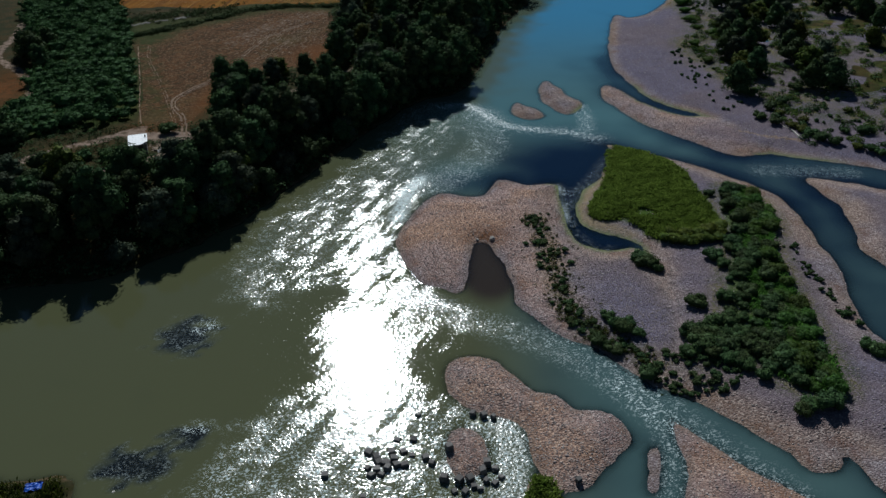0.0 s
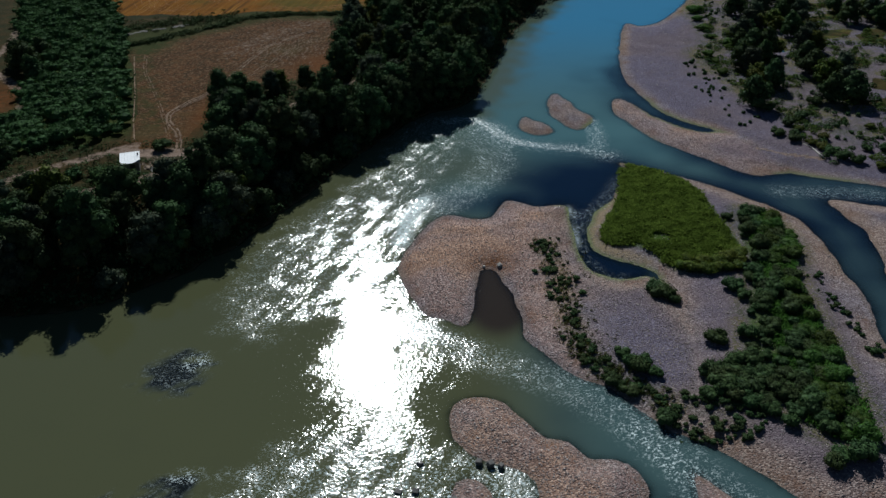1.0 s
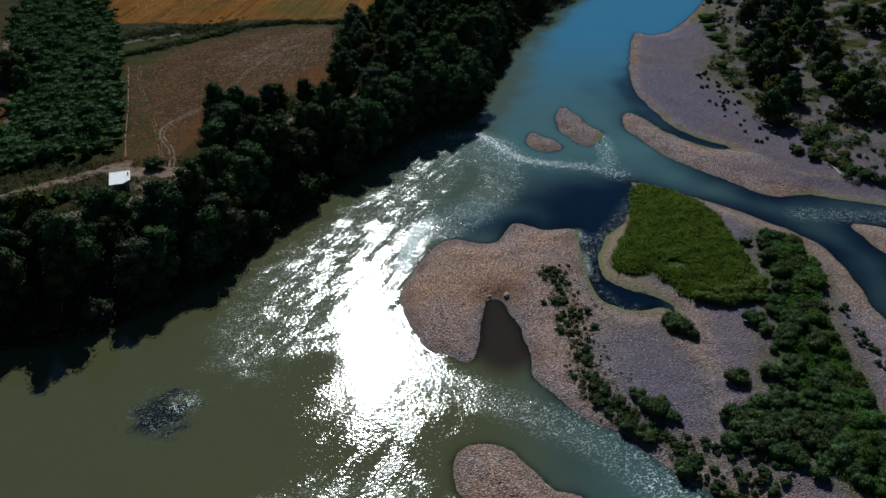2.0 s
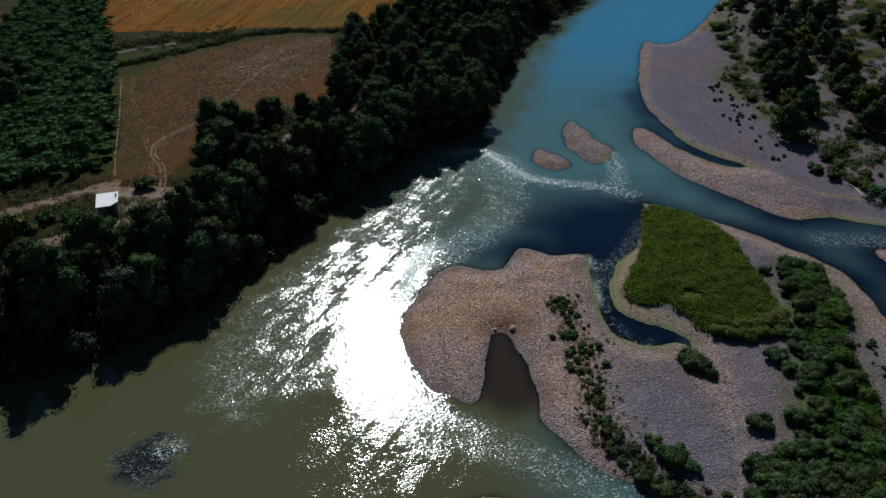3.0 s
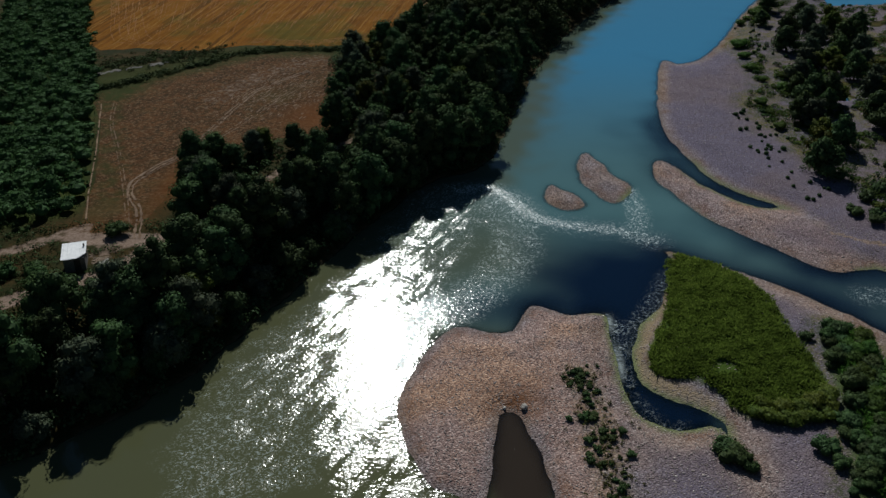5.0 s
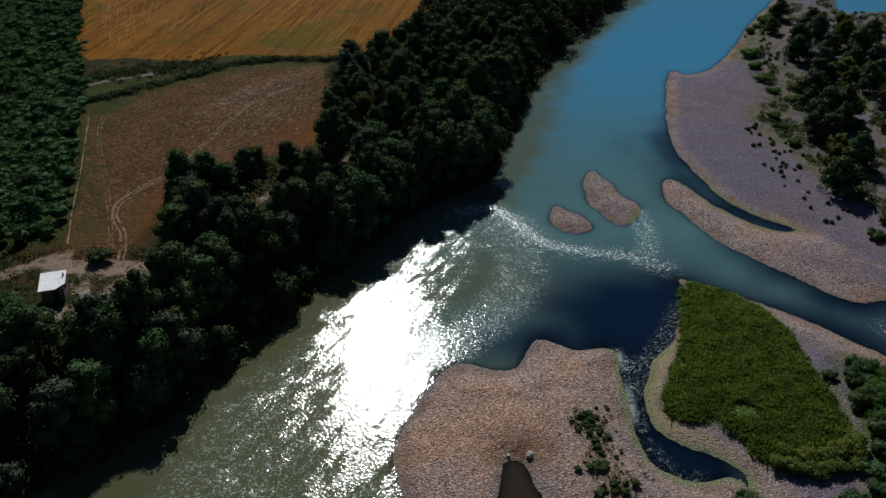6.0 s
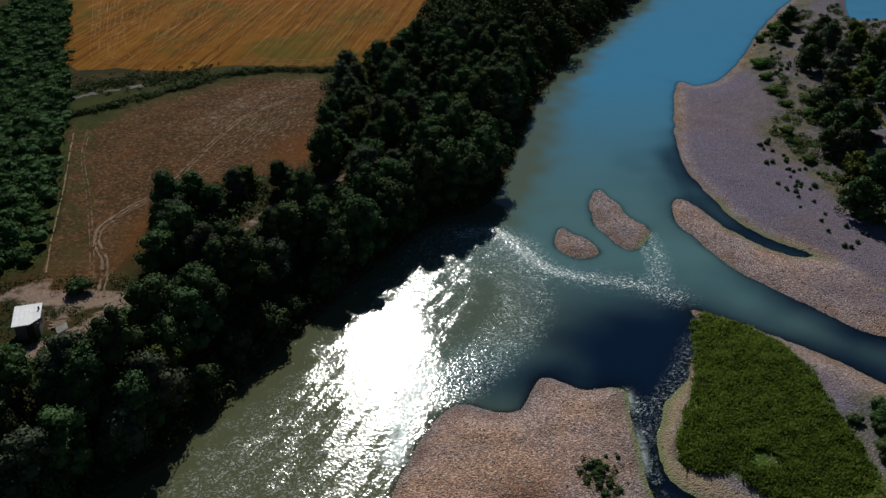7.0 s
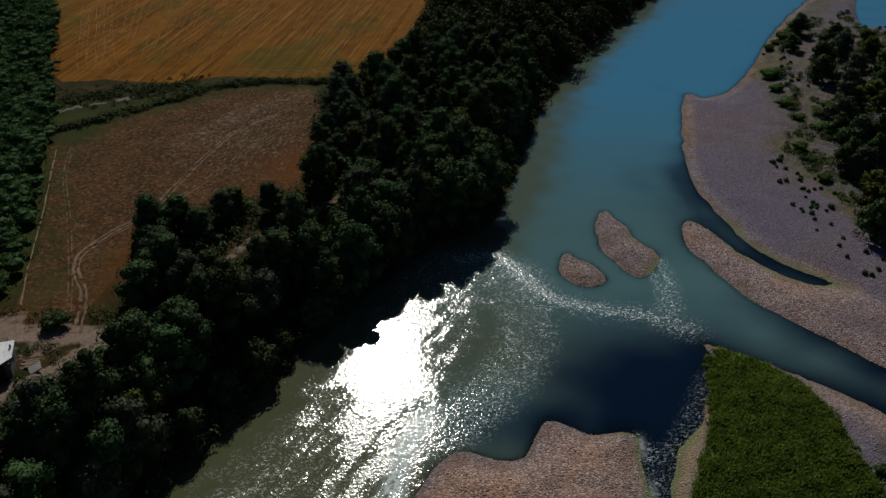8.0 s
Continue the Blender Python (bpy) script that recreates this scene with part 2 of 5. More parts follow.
def leaf_material(name, dark, light, per_object=0.5, through=0.10):
    mat, nt, out = material(name)
    r = island_random(nt)
    col = mix(nt, r, dark, light)
    col = mix(nt, span(nt, noise_tex(nt, 0.35, 3, 0.6), 0.4, 0.65, 0, 0.5), col, tuple(0.55 * v for v in dark))
    hue = nt.nodes.new("ShaderNodeHueSaturation")
    nt.links.new(calc(nt, "MULTIPLY_ADD", object_random(nt), 0.06, 0.47), hue.inputs["Hue"])
    nt.links.new(calc(nt, "MULTIPLY_ADD", object_random(nt), per_object, 1.0 - per_object / 2), hue.inputs["Value"])
    nt.links.new(col, hue.inputs["Color"])
    d = nt.nodes.new("ShaderNodeBsdfDiffuse")
    nt.links.new(hue.outputs[0], d.inputs[0])
    tr = nt.nodes.new("ShaderNodeBsdfTranslucent")
    nt.links.new(hue.outputs[0], tr.inputs[0])
    g = node(nt, "ShaderNodeBsdfGlossy", Roughness=0.6, Color=(0.5, 0.6, 0.5, 1))
    m1 = nt.nodes.new("ShaderNodeMixShader")
    m1.inputs[0].default_value = through
    nt.links.new(d.outputs[0], m1.inputs[1])
    nt.links.new(tr.outputs[0], m1.inputs[2])
    m2 = nt.nodes.new("ShaderNodeMixShader")
    m2.inputs[0].default_value = 0.015
    nt.links.new(m1.outputs[0], m2.inputs[1])
    nt.links.new(g.outputs[0], m2.inputs[2])
    nt.links.new(m2.outputs[0], out.inputs[0])
    return mat


def plain(name, a, b, scale=3.0, roughness=0.85, relief=0.02, metallic=0.0, per_object=0.25):
    mat, nt, out = material(name)
    n = noise_tex(nt, scale, 6, 0.7)
    col = mix(nt, span(nt, n, 0.3, 0.7), a, b)
    col = mix(nt, span(nt, noise_tex(nt, scale * 0.2, 3), 0.45, 0.7, 0, 0.5), col, tuple(0.6 * v for v in a))
    k = calc(nt, "MULTIPLY_ADD", object_random(nt), per_object * 2, 1 - per_object)
    comb = nt.nodes.new("ShaderNodeCombineColor")
    for i in range(3):
        nt.links.new(k, comb.inputs[i])
    col = mix(nt, 1.0, col, comb.outputs[0], "MULTIPLY")
    surface(nt, out, col, roughness, bump(nt, n, 0.6, relief), metallic)
    return mat


def stone_material():
    mat, nt, out = material("river_cobbles")
    r = island_random(nt)
    col = ramp(nt, r, [(0.0, (0.22, 0.175, 0.16)), (0.4, (0.31, 0.255, 0.235)), (0.8, (0.37, 0.31, 0.285)), (1.0, (0.55, 0.50, 0.46))])
    surface(nt, out, col, 0.8, bump(nt, noise_tex(nt, 9, 4), 0.5, 0.02), specular=0.25)
    return mat


GROUND, WATER = ground_material(), water_material()
LEAF_DARK = leaf_material("broad_leaves", (0.028, 0.050, 0.018), (0.078, 0.122, 0.044))
LEAF_GREY = leaf_material("willow_leaves", (0.038, 0.052, 0.030), (0.11, 0.13, 0.078))
LEAF_OLIVE = leaf_material("olive_green_leaves", (0.038, 0.055, 0.008), (0.12, 0.13, 0.022))
LEAF_SHRUB = leaf_material("shrub_leaves", (0.034, 0.060, 0.019), (0.086, 0.130, 0.044))
LEAF_GRASS = leaf_material("tall_grass_blades", (0.080, 0.120, 0.018), (0.205, 0.262, 0.048), 0.1, 0.5)
LEAF_BRIGHT = leaf_material("sunlit_green_leaves", (0.050, 0.098, 0.018), (0.13, 0.21, 0.042), 0.6, 0.5)
LEAF_REED = leaf_material("cane_leaves", (0.030, 0.062, 0.019), (0.076, 0.135, 0.043), 0.2)
BARK = plain("grey_bark", (0.10, 0.08, 0.06), (0.20, 0.16, 0.12), 4, 0.9, 0.04)
STONE = stone_material()
CONCRETE = plain("weathered_concrete", (0.10, 0.095, 0.09), (0.22, 0.205, 0.19), 2.5, 0.9, 0.04)
PALE_STONE = plain("pale_limestone", (0.45, 0.42, 0.37), (0.62, 0.58, 0.52), 3, 0.9, 0.04)
ROOF_WHITE = plain("white_painted_sheet", (0.66, 0.67, 0.68), (0.80, 0.80, 0.80), 1.2, 0.5, 0.005)
RENDER_GREY = plain("grey_block_wall", (0.15, 0.14, 0.135), (0.26, 0.245, 0.23), 2.0, 0.9, 0.02)
DARK_STEEL = plain("dark_steel", (0.03, 0.03, 0.03), (0.06, 0.055, 0.05), 5, 0.5, 0.005)
OLD_WOOD = plain("weathered_timber", (0.20, 0.14, 0.09), (0.34, 0.26, 0.19), 5, 0.85, 0.02)
DRIFT = plain("bleached_driftwood", (0.42, 0.38, 0.33), (0.60, 0.56, 0.50), 5, 0.85, 0.02)
BLUE_SHEET = plain("blue_tarpaulin", (0.015, 0.07, 0.40), (0.03, 0.12, 0.55), 3, 0.45, 0.03)


# ---- plan ----
def spline(points, closed=True, step=5):
    """A Catmull-Rom line through plan points."""
    p = np.array(points, float)
    n = len(p)
    idx = np.arange(n) if closed else np.arange(n - 1)
    u = np.linspace(0, 1, step, endpoint=False)[:, None]
    outp = []
    for i in idx:
        if closed:
            a, b, c, d = p[i - 1], p[i], p[(i + 1) % n], p[(i + 2) % n]
        else:
            a, b, c, d = p[max(i - 1, 0)], p[i], p[i + 1], p[min(i + 2, n - 1)]
        outp.append(0.5 * (2 * b + (c - a) * u + (2 * a - 5 * b + 4 * c - d) * u ** 2 + (3 * b - a - 3 * c + d) * u ** 3))
    line = np.concatenate(outp)
    return line if closed else np.concatenate([line, p[-1:]])


def distance(line, x, y, closed=True):
    """Distance of points to a line; inside a closed one it is positive, outside negative."""
    best = np.full(x.shape, 1e18)
    inside = np.zeros(x.shape, bool)
    nxt = np.roll(line, -1, axis=0) if closed else line[1:]
    for (ax, ay), (bx, by) in zip(line, nxt):
        ex, ey = bx - ax, by - ay
        k = np.clip(((x - ax) * ex + (y - ay) * ey) / (ex * ex + ey * ey + 1e-12), 0, 1)
        best = np.minimum(best, (x - ax - k * ex) ** 2 + (y - ay - k * ey) ** 2)
        if closed and ay != by:
            cross = ((ay > y) != (by > y)) & (x < ax + (y - ay) * ex / ey)
            inside ^= cross
    d = np.sqrt(best)
    return np.where(inside, d, -d) if closed else d


def wobble(x, y, size, seed=0):
    """Smooth uneven values in -1..1 from a few crossed waves."""
    rng = np.random.RandomState(seed)
    v = np.zeros_like(x)
    for i in range(7):
        a, f, ph = rng.uniform(0, 6.28), rng.uniform(0.6, 1.9) / size, rng.uniform(0, 6.28)
        v = v + np.sin((x * np.cos(a) + y * np.sin(a)) * f * 6.28 + ph + 1.3 * np.sin((x * np.sin(a) - y * np.cos(a)) * f * 4 + ph))
    return v / 4.0


def smooth(v, lo, hi):
    k = np.clip((v - lo) / (hi - lo), 0, 1)
    return k * k * (3 - 2 * k)


LEFT_BANK = spline([(-900, 20), (-200, 87), (-103, 111), (-72, 118), (-56.8, 120.5), (-46.4, 127.6), (-37.6, 138), (-29.6, 153.3), (-21.5, 172),
                    (-8, 197.5), (3.5, 206.5), (9.5, 228), (16, 258.5), (29, 297), (52, 348), (90, 430), (300, 900), (-900, 900)])
NEAR_BANK = spline([(-900, -40), (-150, 58), (-62, 75), (-51, 75.7), (-44, 76), (-41.5, 72), (-30, 60), (0, 52), (40, 50), (60, 40),
                    (300, 0), (900, -200), (900, -900), (-900, -900)])
GRAVEL_HEAD = spline([(10.1, 155.5), (7.4, 150), (4.5, 148.4), (-1.2, 149.6), (-4.7, 145.3), (-8.3, 135), (-8, 129), (-4.5, 119),
                      (-1, 116.5), (2.2, 115.6), (3.4, 123.2), (4.3, 130.2), (6.4, 130.9), (8.5, 125.7), (9.8, 118.6), (10.2, 112),
                      (12.8, 107.6), (16.3, 103.2), (20.5, 100.1), (27.8, 91.5), (34, 96), (36, 112), (31.5, 127.4), (27.6, 127.5),
                      (25.3, 127.3), (22.1, 130.1), (20.7, 135), (20.5, 142.5), (20.4, 151.9), (18.9, 153.2), (14.7, 153.3)])
GRASS_ISLAND = spline([(33.2, 171.7), (33.3, 167.3), (29.5, 156.6), (24.7, 149.3), (22.9, 142.4), (23.5, 136.6), (26.8, 133.2),
                       (30.8, 130), (31.6, 126), (30, 110), (26, 94), (27.8, 91), (33.2, 86.9), (36.8, 82.6), (39.6, 79.1),
                       (41.1, 75.8), (44.5, 76.6), (45.4, 79.5), (46.6, 77.1), (48.5, 72), (56, 64), (70, 66), (66, 84),
                       (59.7, 100.7), (58.5, 104.2), (58.9, 110), (60.9, 119.6), (60.6, 130.6), (60.5, 142.1), (57.7, 149.2),
                       (54, 154.3), (45.4, 163.1)])
LOWER_BAR = spline([(0.3, 97.7), (2.8, 99.1), (5.8, 98.2), (8.6, 94.3), (11, 91.3), (13.7, 90.1), (15.8, 87.3), (18.6, 87), (20.8, 85.5),
                    (21.6, 82.4), (20.1, 79.5), (17.7, 76.7), (15.4, 74), (12.3, 73.9), (10.6, 76.4), (9.6, 79.7), (9.3, 83.7),
                    (7.7, 85.8), (5.3, 86.4), (1.9, 88.7), (-0.2, 92.2)])
BLOCK_BAR = spline([(0.4, 83.9), (2.5, 84.1), (4.1, 81.8), (4.4, 78.8), (3.6, 76.1), (1.3, 75.6), (0.1, 77.5), (-0.3, 80.9)])
SIDE_BAR = spline([(27, 85.4), (29.4, 82.8), (32.4, 78.7), (34.8, 75.9), (37.7, 73.2), (43, 66), (36, 60), (25, 64), (25.9, 71.9),
                   (27, 76.5), (27.1, 81.3)])
SLIVER_BAR = spline([(24.2, 80.4), (24.3, 77.5), (23.4, 73.9), (22.1, 73), (22.5, 76.6)])
ISLET = spline([(24.1, 212), (22.1, 206.1), (22, 200.1), (23.7, 193.7), (26.6, 189.3), (29.8, 192.7), (31, 197), (28.5, 201), (26.6, 207.1)])
SMALL_ISLET = spline([(16, 197), (14.7, 192.8), (15.6, 188.6), (18.4, 186.4), (21.4, 188.5), (20, 192.8), (17.6, 195.5)])
LONG_BAR = spline([(37.9, 208), (36.2, 201.9), (37.5, 195.3), (40.1, 187.6), (43.5, 181.2), (47.6, 176.1), (52, 170.6), (56.9, 165.3),
                   (64, 165.8), (70, 172), (60, 185), (51.7, 187.6), (47.4, 191.6), (44.2, 197), (41, 205)])
EAST_LAND = spline([(300, 900), (160, 440), (105, 353), (90, 328.4), (77.9, 305), (70.7, 289), (61.1, 272.8), (54.9, 268.4), (50.9, 271.1),
                    (47.4, 258.6), (43.3, 237), (42.2, 221.4), (43.9, 211.1), (45.9, 202), (48, 196.3), (51.5, 191.8), (57, 186),
                    (60, 176), (64, 166), (70.7, 162.9), (77.3, 159.9), (83.4, 156.9), (120, 138), (300, 80), (900, 0), (900, 900)])
RIGHT_BAR = spline([(67.5, 153.7), (74.1, 151.7), (79.8, 148.3), (120, 122), (130, 80), (90, 92), (68.3, 121.1), (68.1, 132.4),
                    (69.3, 141.8), (67.5, 147.6)])
GREEN_TIP = spline([(10.3, 76), (12.3, 72.5), (12, 66), (7, 66), (8.6, 73.3)])
FAR_POOL = spline([(81.5, 247), (84, 249), (87.5, 246), (87.5, 241), (84.5, 238.5), (82, 242)])
FAR_BRANCH = spline([(112, 330), (119, 323), (131, 327), (170, 380), (300, 600), (250, 640), (140, 400)])

BARS = [(GRAVEL_HEAD, 0.75), (GRASS_ISLAND, 1.0), (LOWER_BAR, 0.6), (BLOCK_BAR, 0.45), (SIDE_BAR, 0.5), (SLIVER_BAR, 0.25),
        (ISLET, 0.55), (SMALL_ISLET, 0.4), (LONG_BAR, 0.7), (RIGHT_BAR, 0.6)]
TERRACE = 5.6
SHOALS = [(-37, 105, 4.2, 4.5), (-31.5, 83.5, 3.2, 1.8), (-36.5, 78.5, 4.6, 3.4)]

FALLOW = spline([(-81.1, 234.1), (-63.6, 254.6), (-54, 261.3), (-33.9, 261.8), (-29.3, 226.9), (-28.2, 212.6), (-41.1, 204.3), (-49.3, 200.2), (-50.3, 190),
                 (-53.4, 169.5), (-61.6, 169.5), (-66.7, 190), (-74.9, 215.6)], step=3)
STUBBLE = spline([(-98.5, 273.1), (-84.2, 268.5), (-67.3, 265.4), (-55.4, 269.7), (-34.4, 268), (-18.3, 276.2), (-13.2, 309), (-9.3, 338.7), (10.2, 430.1),
                  (-174.4, 440.3), (-126.2, 344.9)], step=3)
TURF = spline([(33.4, 170.5), (43.2, 163), (45, 151), (46.2, 136), (43.6, 129), (38, 127.5), (34, 130.4), (32, 135), (28.5, 137.2), (25.2, 138),
               (24.8, 142.4), (30, 155.6)], step=3)
SCRUB = spline([(50.4, 149.6), (54.8, 146.6), (55.6, 135.5), (52.4, 125.8), (51, 109), (50.6, 100.6), (50.2, 90.6), (46.5, 88.4), (43, 91), (40.6, 96), (38.8, 101),
                (39, 106.5), (42, 115.7), (45.9, 127.9), (47.6, 140)], step=3)
THICKET = spline([(-138.5, 337.7), (-125.2, 343.9), (-99.5, 276.2), (-83.1, 236.1), (-75.4, 212.6), (-67.7, 189), (-64.7, 176.6), (-68.8, 172.5), (-79, 168.4),
                  (-90.3, 163.3), (-93.4, 191), (-101.6, 220.8), (-116, 245.4), (-128.3, 281.3)], step=3)
STRIP = spline([(15.2, 138), (16.2, 128), (16.6, 119), (17.4, 111), (18.6, 106), (22.8, 101.5), (27.5, 96)], False, 6)
TRACKS = [  # half width, line
    (1.9, [(-67.7, 145.9), (-56, 153.3), (-52.8, 155.9), (-47.5, 163.7), (-44.7, 167.9)], 0.75),
    (1.3, [(-44.7, 167.9), (-38, 181.8), (-31.5, 194.8), (-25.7, 200.8), (-12.8, 219.2), (-2.1, 241.3)], 0.5),
    (0.6, [(61, 176.5), (66, 173.5), (72, 170.5)], 0.9),
    (2.4, [(-61.1, 166.4), (-53.4, 165.9), (-47.7, 165.4)], 0.7),
    (1.8, [(-98.5, 134.6), (-82.1, 151), (-75.6, 158.7), (-67.7, 164.3), (-61.6, 170)], 0.55),
    (1.6, [(-89.8, 176.6), (-93.4, 195.1), (-100.6, 207.4), (-112.9, 221.8), (-116, 242.3), (-126.2, 280.3)], 0.55),
]
TRACKS = [(w, spline(p, False, 5), k) for w, p, k in TRACKS]


def plan_height(x, y):
    """Height of the ground, and the signed distances that shape it."""
    w = wobble(x, y, 9, 3) * 0.5 + wobble(x, y, 3.2, 4) * 0.22
    left = distance(LEFT_BANK, x, y) + w
    near = distance(NEAR_BANK, x, y) + w
    east = distance(EAST_LAND, x, y) + w * 0.6
    bed = lambda d, s=0.14: np.clip(d * s, -1.7, 0)
    z = np.where(left > 0, TERRACE * smooth(left, 0, 15) + np.clip(left, 0, 1) * 0.3, bed(left, 0.3))
    z = np.maximum(z, np.where(near > 0, 3.0 * smooth(near, 0, 20) + np.clip(near, 0, 1) * 0.4, bed(near)))
    e = np.where(east > 0, np.minimum(east * 0.10, 0.8) + 1.2 * smooth(east, 22, 60), bed(east))
    e = np.where(east > 0, e + 0.12 * wobble(x, y, 14, 9) * smooth(east, 0, 6), e)
    z = np.maximum(z, e)
    gravel = smooth(east, -6, 0)
    bar = np.full(x.shape, -1e9)
    for line, top in BARS:
        d = distance(line, x, y) + w * 0.6
        bar = np.maximum(bar, d)
        z = np.maximum(z, np.where(d > 0, np.minimum(d * 0.16, top) + 0.10 * wobble(x, y, 7, 5) * smooth(d, 0, 4), bed(d)))
    for sx, sy, rx, ry in SHOALS:
        k = ((x - sx) / rx) ** 2 + ((y - sy) / ry) ** 2 + 0.9 * wobble(x, y, 3.5, 15)
        z = np.maximum(z, -0.05 - 1.6 * smooth(k, 0.5, 1.8))
    tip = distance(GREEN_TIP, x, y)
    z = np.maximum(z, np.where(tip > 0, np.minimum(tip * 0.5, 0.7), bed(tip)))
    for line in (FAR_POOL, FAR_BRANCH):
        d = distance(line, x, y)
        z = np.where(d > -1.5, np.minimum(z, np.clip(-0.35 * d, -1.0, 0.6)), z)
    z = z + 0.15 * wobble(x, y, 11, 6) * smooth(left, 6, 20)
    return z, left, near, east, bar, tip


def axis(lo, hi, step, far):
    """Grid lines: even between lo and hi, widening to far on both sides."""
    mid = list(np.arange(lo, hi + step, step))
    grow, s, a, b = [], step, lo, mid[-1]
    left_side, right_side = [], []
    while a > -far:
        s *= 1.35
        a -= s
        b += s
        left_side.append(a)
        right_side.append(b)
    return np.array(left_side[::-1] + mid + right_side)


def sheet(name, xs, ys, heights, attributes, mat):
    """One grid mesh with named values at its points."""
    nx, ny = len(xs), len(ys)
    gx, gy = np.meshgrid(xs, ys)
    verts = np.stack([gx.ravel(), gy.ravel(), heights.ravel()], 1)
    i = np.arange(nx * ny).reshape(ny, nx)
    quads = np.stack([i[:-1, :-1].ravel(), i[:-1, 1:].ravel(), i[1:, 1:].ravel(), i[1:, :-1].ravel()], 1)
    me = bpy.data.meshes.new(name)
    me.vertices.add(len(verts))
    me.vertices.foreach_set("co", verts.ravel())
    me.loops.add(quads.size)
    me.loops.foreach_set("vertex_index", quads.ravel())
    me.polygons.add(len(quads))
    me.polygons.foreach_set("loop_start", np.arange(0, quads.size, 4))
    me.polygons.foreach_set("use_smooth", np.ones(len(quads), bool))
    me.update()
    me.validate()
    for key, val in attributes.items():
        at = me.attributes.new(key, "FLOAT", "POINT")
        at.data.foreach_set("value", np.ascontiguousarray(val.ravel(), dtype=np.float32))
    me.materials.append(mat)
    return new(name, me)


# ---- ground and water ----
SCRUB_EDGE = spline([(71.5, 195.3), (66.7, 201.6), (65.9, 218.3), (63.2, 239.6), (69.7, 250.6), (71.7, 278.7), (77.8, 307.6), (88.6, 320.7)], False, 5)
XS, YS = axis(-118, 128, 0.8, 4000), axis(44, 345, 0.95, 4000)
GX, GY = np.meshgrid(XS, YS)
GZ, D_LEFT, D_NEAR, D_EAST, D_BAR, D_TIP = plan_height(GX, GY)
d_turf, d_scrub = distance(TURF, GX, GY), distance(SCRUB, GX, GY)
d_thick = distance(THICKET, GX, GY)
track = np.zeros_like(GX)
for half, line, k in TRACKS:
    track = np.maximum(track, k * (1 - smooth(distance(line, GX, GY, False), half * 0.6, half * 1.5)))
track = np.maximum(track, 0.40 * (1 - smooth(distance(spline([(-54.2, 230.8), (-48.1, 244), (-36.6, 257.3)], False, 5), GX, GY, False), 2.0, 8.0)))
shore = np.maximum(D_EAST, D_BAR)
track = np.maximum(track, 0.5 * np.exp(-((GX + 55.9) / 5.5) ** 2 - ((GY - 162.3) / 4.5) ** 2))
west_rim = smooth(-d_turf, 0.2, 0.9) * (1 - smooth(-d_turf, 2.0, 3.6)) * (1 - smooth(GX - 0.2 * (GY - 150), 30, 35)) * smooth(GY, 134, 140)
inward_grid = np.where(D_EAST > 4, GX - np.interp(GY, SCRUB_EDGE[:, 1], SCRUB_EDGE[:, 0]) + 1.5 * wobble(GX, GY, 8, 19), -9)
